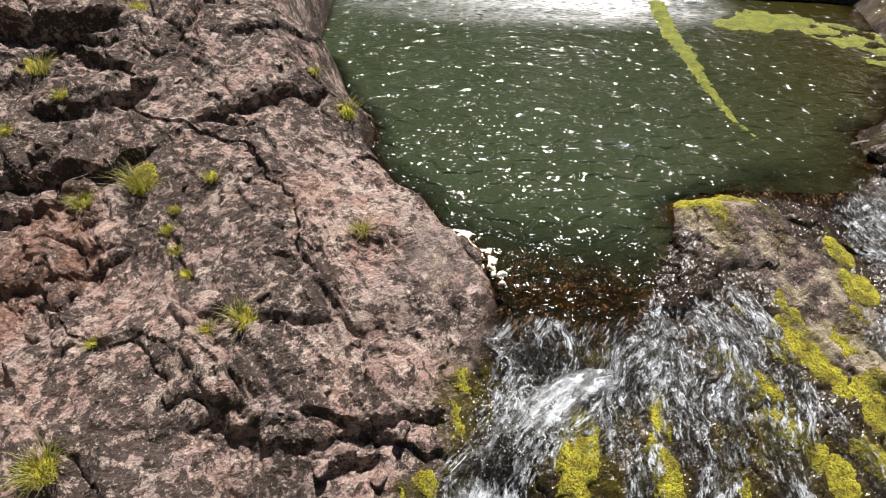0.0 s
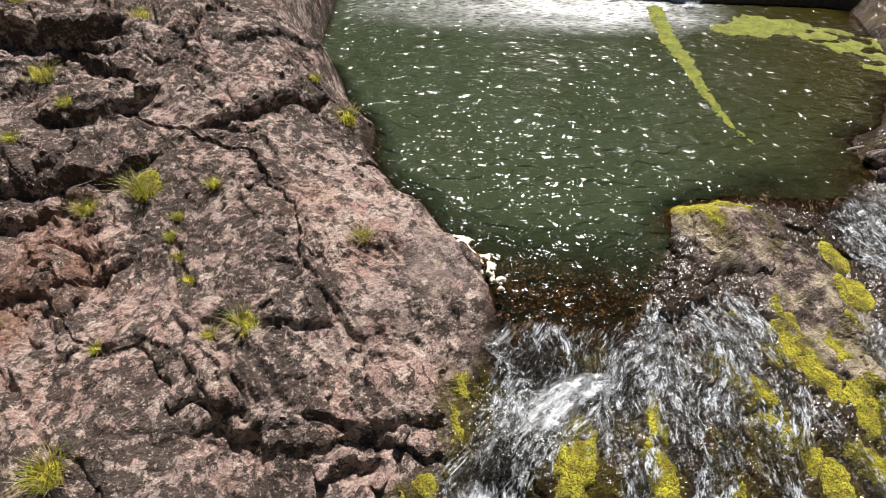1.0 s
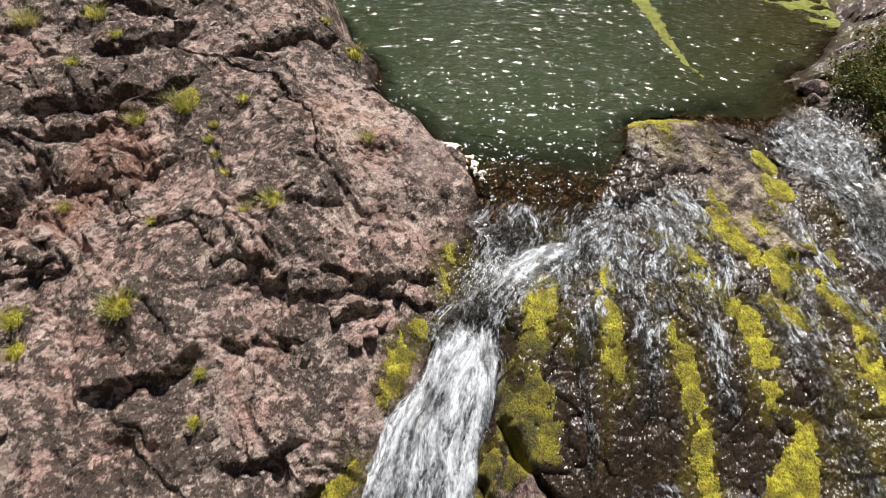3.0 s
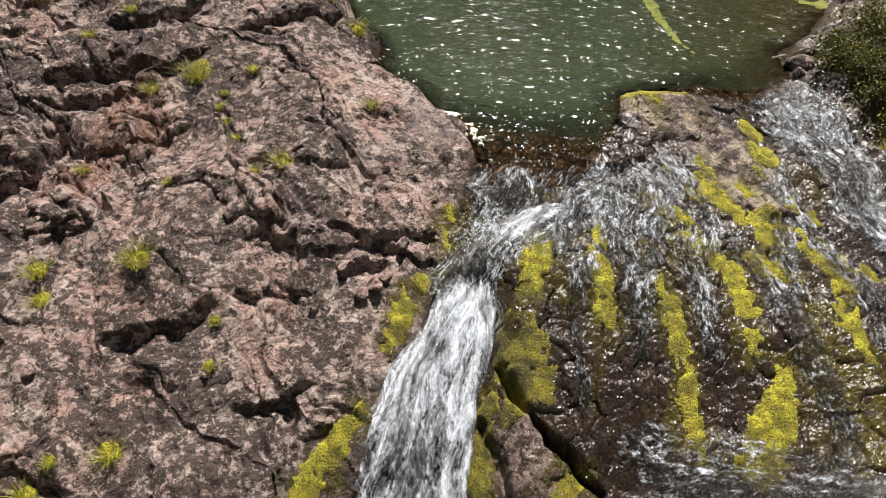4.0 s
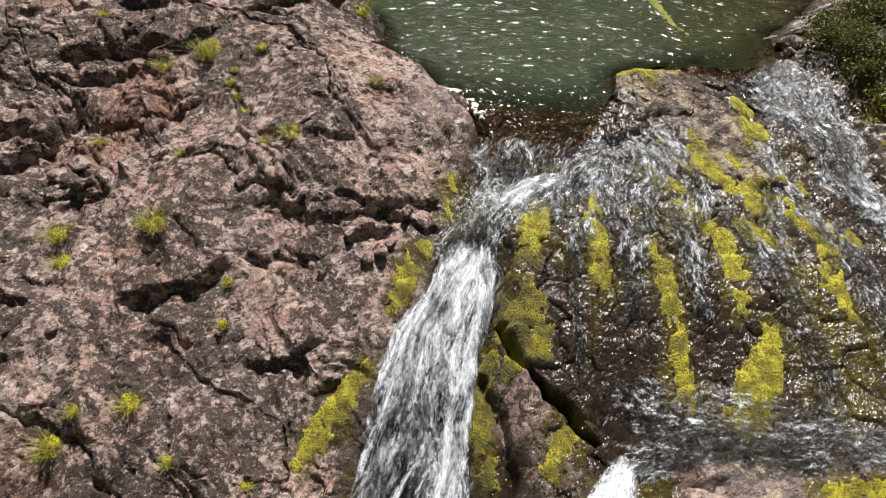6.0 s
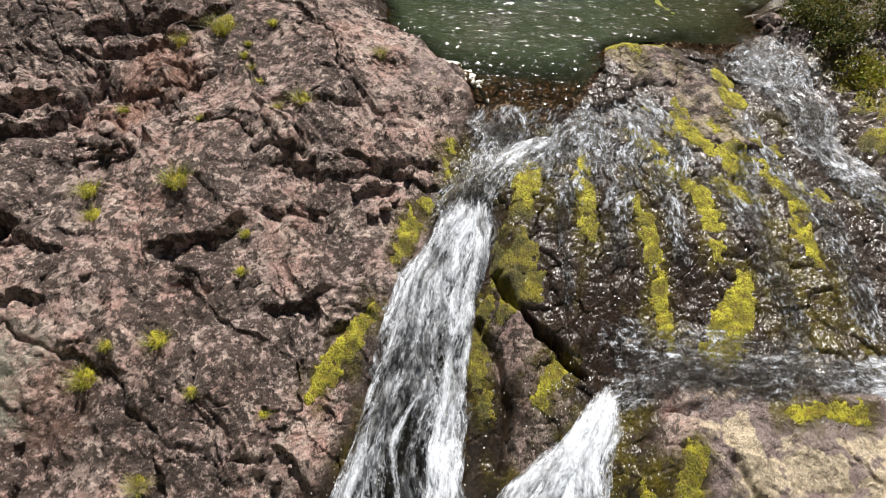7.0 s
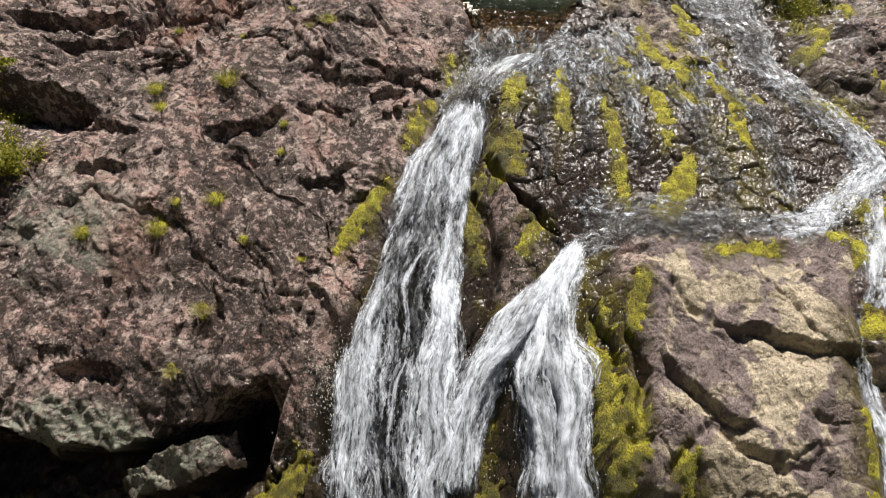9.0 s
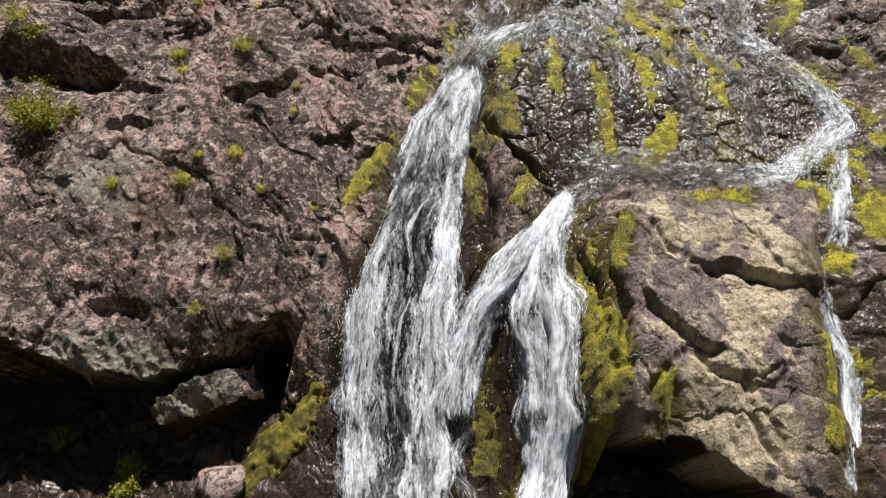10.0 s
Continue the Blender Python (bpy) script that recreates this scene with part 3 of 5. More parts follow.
    pebbly = m.math("MULTIPLY", m.noise(p, 26, 2, 0.5, 0.5), wet)
    nrm = m.bump(pebbly, 1.0, 0.022, nrm)
    run = m.stretch(p, (1.0, 0.55, 0.55))
    film_nrm = m.bump(m.math("ADD", m.math("MULTIPLY", m.noise(run, 9, 2, 0.5, 1.2), 1.9), m.math("MULTIPLY", m.noise(run, 26, 2, 0.55, 0.8), 0.75)), 1.0, 0.016)
    rough = m.math("SUBTRACT", 0.88, m.math("MULTIPLY", wet, m.ramp(n_fine, (0.3, 0.55), (0.75, 0.4))))
    b = m.add("BsdfPrincipled", {"Base Color": col, "Roughness": rough, "Normal": nrm, "Specular IOR Level": m.math("SUBTRACT", 0.5, m.math("MULTIPLY", wet, 0.42)), "Coat Weight": wet, "Coat Roughness": 0.28, "Coat IOR": 1.5, "Coat Normal": film_nrm})
    return m.finish(b.outputs[0])


def moss_material(name, dark, bright, dead):
    m = Nodes(name)
    p = m.vector()
    n1, n2, n3 = m.noise(p, 4, 4), m.noise(p, 38, 3, 0.65), m.noise(p, 110, 3, 0.7)
    col = m.mix(m.ramp(n1, (0.40, 0.0), (0.58, 1.0)), dark, bright)
    col = m.mix(m.ramp(m.noise(p, 11, 4, 0.65), (0.48, 0.0), (0.66, 0.85)), col, dead)
    # Bump lows are coloured darker, as painted shade between the moss grains.
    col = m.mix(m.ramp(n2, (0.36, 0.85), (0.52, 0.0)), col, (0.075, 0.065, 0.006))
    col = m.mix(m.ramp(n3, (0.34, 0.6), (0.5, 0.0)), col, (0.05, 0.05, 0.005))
    nrm = m.bump(m.math("ADD", m.math("MULTIPLY", n3, 0.5), m.math("MULTIPLY", n2, 1.6)), 1.0, 0.035)
    b = m.add("BsdfPrincipled", {"Base Color": col, "Roughness": 0.5, "Normal": nrm, "Specular IOR Level": 0.5})
    return m.finish(b.outputs[0])


def leaf_material(name, a, b_, dead):
    m = Nodes(name)
    r = m.add("NewGeometry").outputs["Random Per Island"]
    col = m.ramp(r, (0.0, a), (0.55, b_), (0.85, dead))
    bs = m.add("BsdfPrincipled", {"Base Color": col, "Roughness": 0.55})
    tr = m.add("BsdfTranslucent", {"Color": col})
    return m.finish(m.add("MixShader", {0: 0.3, 1: bs.outputs[0], 2: tr.outputs[0]}).outputs[0])


def pool_material():
    m = Nodes("pool_water")
    p = m.vector()
    n1 = m.noise(m.stretch(p, (0.8, 1.1, 1)), 4.2, 1, 0.45, 0.6)
    n2 = m.noise(m.stretch(p, (0.7, 1.2, 1)), 13, 1, 0.5, 0.4)
    chop = m.ramp(m.noise(p, 0.5, 2), (0.35, 0.7), (0.62, 1.0))
    ripples = m.math("MULTIPLY", m.math("ADD", n1, m.math("MULTIPLY", n2, 0.12)), chop)
    nrm = m.bump(ripples, 1.0, 0.14)
    deep = m.mix(m.noise(p, 0.7, 3), (0.025, 0.033, 0.013), (0.036, 0.050, 0.028))
    # Browner towards the right: the bank's shadow and reflection painted into the colour.
    shore = m.math("MULTIPLY", m.math("SUBTRACT", m.add("SeparateXYZ", {0: p}).outputs["X"], 2.8), 0.2, True)
    deep = m.mix(shore, deep, (0.028, 0.024, 0.005))
    murk = m.add("BsdfPrincipled", {"Base Color": deep, "Roughness": 0.1, "IOR": 1.33, "Normal": nrm})
    gloss = m.add("BsdfGlossy", {"Roughness": 0.1, "Normal": nrm})
    clear = m.add("BsdfTransparent", {"Color": (0.45, 0.32, 0.2, 1)})
    thin = m.add("MixShader", {0: m.math("MULTIPLY", m.add("Fresnel", {"IOR": 1.33, "Normal": nrm}).outputs[0], 0.14), 1: clear.outputs[0], 2: gloss.outputs[0]})
    body = m.add("MixShader", {0: m.attr("depth"), 1: thin.outputs[0], 2: murk.outputs[0]})
    white = m.add("BsdfPrincipled", {"Base Color": (0.82, 0.84, 0.86, 1), "Roughness": 0.6})
    f = m.math("MULTIPLY", m.attr("foam"), m.ramp(m.noise(m.stretch(p, (0.6, 1.6, 1)), 9, 5, 0.7, 0.5), (0.35, 0.0), (0.6, 1.0)))
    return m.finish(m.add("MixShader", {0: f, 1: body.outputs[0], 2: white.outputs[0]}).outputs[0])


def flow_material(name, wide, strands, drops, soft, tilt, rough, weights, gain):
    """Running water: clear and glossy, whitened where it breaks into strands, clots and drops along its way. In FILM
    the white also paints sun glints.
    """
    m = Nodes(name)
    uv = m.add("UVMap").outputs["UV"]
    sway = m.add("VectorMath", {0: m.add("TexNoise", {"Vector": m.stretch(uv, (3.0, 2.0, 1)), "Scale": 1.0, "Detail": 3.0}).outputs["Color"], 1: (0.12, 0.3, 0.0)}, operation="MULTIPLY").outputs[0]
    uv = m.add("VectorMath", {0: uv, 1: sway}, operation="ADD").outputs[0]
    s1 = m.noise(m.stretch(uv, wide), 1.0, 4, 0.6, 0.6)
    s2 = m.noise(m.stretch(uv, strands), 1.0, 5, 0.7, 0.5)
    s3 = m.noise(m.stretch(uv, drops), 1.0, 4, 0.75, 0.6)
    s = m.math("ADD", m.math("ADD", m.math("MULTIPLY", s1, weights[0]), m.math("MULTIPLY", s2, weights[1])), m.math("MULTIPLY", s3, weights[2]))
    s = m.math("ADD", m.math("MULTIPLY", m.math("SUBTRACT", s, 0.5), gain), 0.5)
    foam, edge = m.attr("foam"), m.attr("edge")
    f = m.ramp(m.math("ADD", s, m.math("SUBTRACT", foam, 0.5)), (soft[0], 0.0), (soft[1], 1.0))
    nrm = m.bump(m.math("ADD", m.math("MULTIPLY", s2, 1.2), m.math("MULTIPLY", s3, 0.6)), 1.0, tilt)
    clear = m.add("BsdfTransparent", {"Color": (0.95, 0.93, 0.90, 1)})
    gloss = m.add("BsdfGlossy", {"Roughness": rough, "Normal": nrm})
    thin = m.add("MixShader", {0: m.add("Fresnel", {"IOR": 1.33, "Normal": nrm}).outputs[0], 1: clear.outputs[0], 2: gloss.outputs[0]})
    geo = m.add("NewGeometry").outputs["Normal"]
    lift = m.add("VectorMath", {0: geo, 1: (0.0, 0.5, 1.1)}, operation="ADD").outputs[0]
    face = m.add("VectorMath", {0: lift}, operation="NORMALIZE").outputs[0]
    face = m.bump(m.math("ADD", s2, m.math("MULTIPLY", s3, 0.8)), 0.4, 0.04, face)
    white = m.add("BsdfDiffuse", {"Color": (0.78, 0.84, 0.91, 1), "Normal": face})
    shine = m.add("BsdfTranslucent", {"Color": (0.82, 0.87, 0.93, 1)})
    froth = m.add("MixShader", {0: 0.2, 1: white.outputs[0], 2: shine.outputs[0]})
    body = m.add("MixShader", {0: f, 1: thin.outputs[0], 2: froth.outputs[0]})
    gone = m.add("BsdfTransparent")
    a = m.ramp(m.math("ADD", edge, m.math("MULTIPLY", m.math("SUBTRACT", s, 0.5), 1.6)), (0.1, 0.0), (0.7, 1.0))
    return m.finish(m.add("MixShader", {0: a, 1: gone.outputs[0], 2: body.outputs[0]}).outputs[0])


def plain_material(name, a, b_, scale, rough):
    m = Nodes(name)
    p = m.vector()
    n = m.noise(p, scale, 5, 0.65)
    b = m.add("BsdfPrincipled", {"Base Color": m.mix(m.ramp(n, (0.4, 0.0), (0.62, 1.0)), a, b_), "Roughness": rough, "Normal": m.bump(n, 0.6, 0.02)})
    return m.finish(b.outputs[0])


ROCK = rock_material()
# Dark colour of the added far slopes, so that they bounce little light.
SKY_BLOCK = plain_material("sky_block", (0.045, 0.05, 0.018), (0.09, 0.075, 0.045), 1.5, 0.95)
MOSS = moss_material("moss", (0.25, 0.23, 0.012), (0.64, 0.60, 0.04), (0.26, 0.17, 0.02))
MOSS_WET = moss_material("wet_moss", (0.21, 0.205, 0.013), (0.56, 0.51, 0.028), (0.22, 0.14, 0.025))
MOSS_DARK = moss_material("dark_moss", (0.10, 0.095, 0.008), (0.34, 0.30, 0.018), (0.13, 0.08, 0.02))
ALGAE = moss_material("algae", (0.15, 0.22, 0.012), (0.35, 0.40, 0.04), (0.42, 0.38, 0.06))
GRASS = leaf_material("grass", (0.08, 0.12, 0.010), (0.34, 0.36, 0.022), (0.40, 0.33, 0.07))
LEAF = leaf_material("leaf", (0.03, 0.05, 0.010), (0.09, 0.11, 0.016), (0.20, 0.17, 0.04))
STRAW = leaf_material("straw", (0.40, 0.33, 0.20), (0.50, 0.44, 0.32), (0.30, 0.22, 0.12))
TWIG = plain_material("bleached_twig", (0.42, 0.38, 0.33), (0.22, 0.18, 0.14), 30, 0.8)
POOL = pool_material()
FLOW = flow_material("falling_water", (4.5, 1.0, 1), (10, 2.0, 1), (28, 12, 1), (0.30, 0.80), 0.04, 0.16, (0.42, 0.28, 0.30), 2.9)
# White clots here are partly broken water, partly painted glints.
FILM = flow_material("sheet_of_water", (3.2, 1.8, 1), (17, 7.0, 1), (44, 22, 1), (0.46, 0.86), 0.06, 0.24, (0.26, 0.44, 0.30), 2.6)
FROTH = plain_material("froth", (0.82, 0.82, 0.78), (0.70, 0.66, 0.52), 25, 0.7)


# ---- building helpers ----
def mesh_from(name, verts, faces, material, uv=None, attrs=None, shade=True):
    me = bpy.data.meshes.new(name)
    verts, faces = np.asarray(verts, np.float32), np.asarray(faces, np.int32)
    n = faces.shape[1]
    me.vertices.add(len(verts))
    me.vertices.foreach_set("co", verts.ravel())
    me.loops.add(faces.size)
    me.loops.foreach_set("vertex_index", faces.ravel())
    me.polygons.add(len(faces))
    me.polygons.foreach_set("loop_start", np.arange(0, faces.size, n, dtype=np.int32))
    me.polygons.foreach_set("use_smooth", np.full(len(faces), shade))
    me.update(calc_edges=True)
    if uv is not None:
        layer = me.uv_layers.new(name="UVMap")
        layer.data.foreach_set("uv", np.asarray(uv, np.float32)[faces.ravel()].ravel())
    for key, values in (attrs or {}).items():
        a = me.attributes.new(key, "FLOAT", "POINT")
        a.data.foreach_set("value", np.asarray(values, np.float32))
    me.materials.append(material)
    return me


def put(name, me, parent=None, label="", category="", group="", kind=""):
    ob = new(name, me)
    if parent is not None:
        ob.parent = parent
    return tagged(ob, label, category, group, kind)


def grid_faces(rows, cols):
    i = np.arange(rows * cols).reshape(rows, cols)
    return np.stack([i[:-1, :-1], i[:-1, 1:], i[1:, 1:], i[1:, :-1]], -1).reshape(-1, 4)


# ---- where moss grows ----
ML = "yellow green moss cushion on wet rock"
MOSS_PATCHES = [
    ([(3.0, 6.1, 0.16), (3.3, 6.12, 0.2), (3.35, 5.85, 0.12)], 0.1, "bright moss cushion on the outcrop's tip"),
    ([(3.6, 6.35, 0.12), (3.9, 6.25, 0.1)], 0.06, "thin moss on the outcrop beside the pool"),
    ([(5.0, 5.05, 0.28)], 0.2, "round yellow green moss cushion on a wet stone"),
    ([(4.97, 5.58, 0.24)], 0.18, "round moss cushion beside the outlet"),
    ([(3.85, 4.45, 0.12), (4.05, 4.05, 0.17), (4.3, 3.7, 0.12)], 0.06, ML),
    ([(3.05, 4.0, 0.12), (3.3, 3.78, 0.16), (3.5, 3.55, 0.1)], 0.07, ML),
    ([(1.3, 3.12, 0.26), (1.28, 2.75, 0.22), (1.22, 2.4, 0.14)], 0.2, "mossy boulder splitting the chute's white water"),
    ([(2.25, 3.55, 0.06), (2.16, 2.9, 0.15), (2.22, 2.2, 0.13), (2.26, 2.0, 0.05)], 0.08, "strip of moss hanging down the wet slab"),
    ([(2.98, 2.55, 0.1), (3.08, 2.2, 0.14), (3.15, 1.7, 0.13), (3.17, 1.1, 0.13), (3.2, 0.55, 0.06)], 0.09, "long strip of moss hanging down the wet slab"),
    ([(4.38, 1.5, 0.12), (4.2, 1.1, 0.22), (4.0, 0.75, 0.26), (3.8, 0.4, 0.22)], 0.11, "broad wedge of yellow moss on the wet slab"),
    ([(5.42, 2.75, 0.12), (5.35, 2.15, 0.16), (5.42, 1.65, 0.06)], 0.08, ML),
    ([(3.95, 2.9, 0.15), (4.08, 2.3, 0.14), (4.03, 1.8, 0.09)], 0.07, ML),
    ([(3.5, 3.3, 0.16), (3.8, 3.0, 0.16)], 0.07, ML),
    ([(4.45, 3.0, 0.2), (4.7, 2.85, 0.1)], 0.08, ML),
    ([(5.1, 3.3, 0.1), (5.45, 2.95, 0.11)], 0.07, ML),
    ([(4.5, 3.7, 0.14), (4.75, 3.3, 0.1)], 0.06, ML),
    ([(1.2, 2.25, 0.2), (1.12, 1.75, 0.32), (1.2, 1.3, 0.3), (1.0, 1.0, 0.14)], 0.1, "dark wet moss hanging beside the main fall"),
    ([(0.72, 1.2, 0.1), (0.6, 0.85, 0.16), (0.62, 0.35, 0.14), (0.75, -0.2, 0.1)], 0.1, "dark wet moss hanging beside the main fall"),
    ([(1.7, 0.3, 0.14), (1.45, -0.1, 0.1)], 0.06, ML),
    ([(-0.24, 2.62, 0.12), (-0.42, 2.25, 0.17), (-0.58, 1.75, 0.1)], 0.1, "bright moss along the dry bank's wet edge"),
    ([(-0.9, 0.92, 0.1), (-1.2, 0.5, 0.16), (-1.48, 0.2, 0.16), (-1.65, -0.1, 0.08)], 0.12, "bright moss along the dry bank's wet edge"),
    ([(0.12, 3.58, 0.1)], 0.06, "small moss cushion at the water's edge"),
    ([(0.05, 3.3, 0.06), (0.08, 3.1, 0.05)], 0.05, "small moss cushion at the water's edge"),
    ([(4.5, -0.42, 0.12), (4.8, -0.35, 0.1), (5.25, -0.4, 0.13)], 0.07, "moss on the crown of the pale boulder"),
    ([(6.9, 0.75, 0.14), (6.95, 0.45, 0.16)], 0.1, "moss cushion in the stream's fork"),
    ([(6.3, -0.05, 0.14), (6.6, -0.2, 0.16)], 0.1, "moss cushion in the stream's fork"),
    ([(6.7, 2.95, 0.08), (7.1, 2.65, 0.1), (7.5, 2.35, 0.08)], 0.07, "moss strip on the rock shore"),
    ([(7.4, -0.6, 0.3), (7.2, -1.0, 0.2)], 0.1, "moss on the rock shore"),
    ([(6.5, -1.45, 0.22)], 0.09, "moss beside the thin stream"),
    ([(6.1, -2.6, 0.08), (6.12, -3.1, 0.1), (5.95, -3.9, 0.15)], 0.08, "moss on the pale boulder's wet edge"),
    ([(2.55, -1.2, 0.15), (2.7, -2.0, 0.2), (2.75, -2.8, 0.2)], 0.1, "wet green moss on the boulder's flank"),
    ([(3.1, -2.3, 0.15), (3.0, -2.9, 0.22), (2.85, -3.4, 0.2)], 0.1, "wet green moss on the boulder's flank"),
    ([(3.2, -0.9, 0.14), (3.05, -1.5, 0.12)], 0.07, "wet green moss on the boulder's flank"),
    ([(3.7, -3.1, 0.14), (3.75, -3.4, 0.1)], 0.06, ML),
    ([(-3.25, -4.0, 0.26), (-2.85, -3.55, 0.34), (-2.4, -3.25, 0.3), (-2.05, -2.8, 0.22)], 0.2, "dark wet moss on the rock at the bank's foot"),
    ([(0.95, -2.2, 0.12), (1.1, -2.9, 0.2), (1.1, -3.6, 0.2)], 0.1, "dark moss on the rock between the falls"),
]

# ---- rock, cut into its parts along the joints ----
rust_w = np.clip(smooth(0.9, 0.3, np.hypot((GX + 4.9) * 1.0, (GY - 4.75) * 0.8)) + smooth(0.7, 0.2, np.hypot(GX + 5.4, GY - 3.7)) + 0.7 * smooth(0.6, 0.1, np.hypot(GX + 1.9, GY - 5.5)) + 0.5 * smooth(0.8, 0.2, np.hypot(GX + 4.9, GY + 0.5)), 0, 1)
film_w = wet_w * np.clip(smooth(0.0, 0.5, fbm(GX * 0.9, GY * 0.5, 91, 3)) + 0.0, 0, 1) * smooth(5.2, 4.0, GY) + 0.6 * isle_w * smooth(-0.1, 0.4, fbm(GX * 1.5, GY * 1.5, 93, 3))
film_w = np.clip(film_w + smooth(3.4, 2.9, GX) * smooth(2.3, 2.5, GX) * smooth(-0.6, -1.0, GY) + 0.8 * smooth(0.6, 0.0, np.abs(GX - 6.1)) * smooth(-1, -1.5, GY), 0, 1)
for rows, _, _ in MOSS_PATCHES:
    x0, x1, y0, y1 = min(q[0] for q in rows) - 1, max(q[0] for q in rows) + 1, min(q[1] for q in rows) - 1.2, max(q[1] for q in rows) + 1
    i0, i1, j0, j1 = np.searchsorted(YS, y0), np.searchsorted(YS, y1), np.searchsorted(XS, x0), np.searchsorted(XS, x1)
    gx, gy = GX[i0:i1, j0:j1], GY[i0:i1, j0:j1]
    d = from_line(gx, gy, rows)[0] if len(rows) > 1 else np.hypot(gx - rows[0][0], gy - rows[0][1])
    film_w[i0:i1, j0:j1] = np.maximum(film_w[i0:i1, j0:j1], 0.95 * smooth(0.36, 0.05, d + 0.25 * fbm(gx * 2.5, gy * 1.6, 95, 3)))
# Dark lichen crust, thickened at upper left to paint the shade of its ledges.
crust_shade_w = np.clip(smooth(-3.0, -4.8, GX + 0.25 * (GY - 3)) + 0.7 * smooth(2.5, 5.5, GY) * smooth(-1.5, -3, GX) + 0.5 * smooth(1, -1.5, GY) * smooth(-1.2, -2.2, GX) + smooth(1.2, 0.2, np.hypot((GX + 3.2) * 0.7, GY - 2.9)) + 0.7 * smooth(1.5, 0.4, np.hypot((GX + 2.2) * 0.7, GY + 0.6)) + 0.6 * smooth(-3.0, -4.6, GX) * smooth(2.2, 1.0, GY) + 0.9 * smooth(-3.4, -5.2, GX) * smooth(3.6, 2.4, GY) * smooth(-1.4, 0.0, GY) + 1.4 * right_w + 0.6 * smooth(6.8, 8.2, GY), 0, 1) * (0.6 + 0.6 * fbm(GX * 0.8, GY * 0.8, 97, 2))
lichen_w = smooth(0.5, 0.15, from_line(GX, GY, [(-5.9, -2.95), (-5.4, -2.85), (-4.8, -2.85)])[0] + 0.2 * fbm(GX * 2, GY * 2, 78, 3)) + smooth(0.45, 0.2, from_line(GX, GY, [(-4.7, -3.2), (-4.2, -3.0), (-3.6, -2.8)])[0]) + 0.7 * smooth(0.9, 0.3, np.hypot((GX + 5.9) * 0.8, GY + 0.3) + 0.5 * fbm(GX * 1.5, GY * 1.5, 79, 3))
pale_attr = np.clip(pale_w * smooth(2.9, 3.6, GX) + 0.85 * isle_w * smooth(-0.1, 0.3, fbm(GX * 2, GY * 2, 94, 2)) + 0.5 * smooth(0.7, 0.2, np.hypot(GX + 0.2, GY - 4.9)), 0, 1)
film_w = np.clip(film_w + 0.8 * right_w * smooth(4.0, 5.0, GY) * smooth(-0.3, 0.3, fbm(GX * 1.2, GY * 1.2, 96, 3)), 0, 1)
# Low rock takes the soaked colour: splash by the falls, painted shade in hollows.
foot_shade_w = smooth(-4.4, -4.9, SMOOTH_Z + 0.5 * fbm(GX * 1.1, GY * 1.1, 98, 3))
wet_shade_attr = np.clip(wet_w + 0.9 * foot_shade_w + 0.5 * film_w * pale_w + 0.42 * right_w * smooth(2.2, 0.5, GX - east_x + 0.4 * fbm(GX, GY, 99, 3)), 0, 1)

face_x, face_y = (GX[:-1, :-1] + GX[1:, 1:]) / 2, (GY[:-1, :-1] + GY[1:, 1:]) / 2
f_bank, f_east = np.interp(face_y, BANK_Y, BANK_X), np.interp(face_y, EAST_Y, EAST_X)
near = (face_x > -9) & (face_x < 9.5) & (face_y > -6) & (face_y < 14.6)
region = np.zeros(face_x.shape, int)
region[near & (face_x < f_bank)] = 1
region[near & (face_x > f_east)] = 2
mid_part = near & (face_x >= f_bank) & (face_x <= f_east)
region[mid_part & (face_y > 4.2)] = 3
region[mid_part & (face_y <= 4.2) & (face_y > 0.0)] = 4
region[mid_part & (face_y <= 0.0) & (face_x > 2.75)] = 5
region[mid_part & (face_y <= 0.0) & (face_x <= 2.75)] = 6
region[mid_part & (face_x > 2.6) & (face_x < 5.0) & (face_y > 4.2) & (face_y < 6.9)] = 7
VERTS = np.stack([GX, GY + UNDERCUT * smooth(-4.7, -5.1, Z), Z], -1).reshape(-1, 3)
ALL_FACES = grid_faces(*Z.shape)
tan_w = np.zeros_like(GX)
tan_x, tan_y = GX + 0.45 * fbm(GX * 1.3, GY * 1.3, 81, 4, 0.6), GY + 0.45 * fbm(GX * 1.3, GY * 1.3, 85, 4, 0.6)
for x, y, r in ((5.43, -1.94, 0.55), (4.9, -2.35, 0.35), (4.1, -3.6, 0.6), (4.7, -3.4, 0.6), (5.16, -3.97, 0.55), (4.55, -2.95, 0.25), (3.65, -0.86, 0.35), (5.22, -0.75, 0.3), (4.46, -1.14, 0.4), (5.5, -1.4, 0.3), (5.2, -1.6, 0.3)):
    tan_w = np.maximum(tan_w, smooth(r * 1.3, r * 0.5, np.hypot(tan_x - x, tan_y - y)))
tan_w = 0.41 + 0.24 * tan_w + 0.3 * isle_w
ATTRS = {"tan": tan_w.ravel(), "wet": wet_shade_attr.ravel(), "pale": pale_attr.ravel(), "film": film_w.ravel(), "rust": rust_w.ravel(), "crust_shade": crust_shade_w.ravel(), "lichen": lichen_w.ravel()}


def rock_piece(name, mask, parent=None, **tags):
    faces = ALL_FACES[mask.ravel()]
    used, back_ = np.unique(faces, return_inverse=True)
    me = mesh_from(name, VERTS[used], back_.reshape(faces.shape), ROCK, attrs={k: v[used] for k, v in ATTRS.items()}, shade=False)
    return put(name, me, parent, **tags)


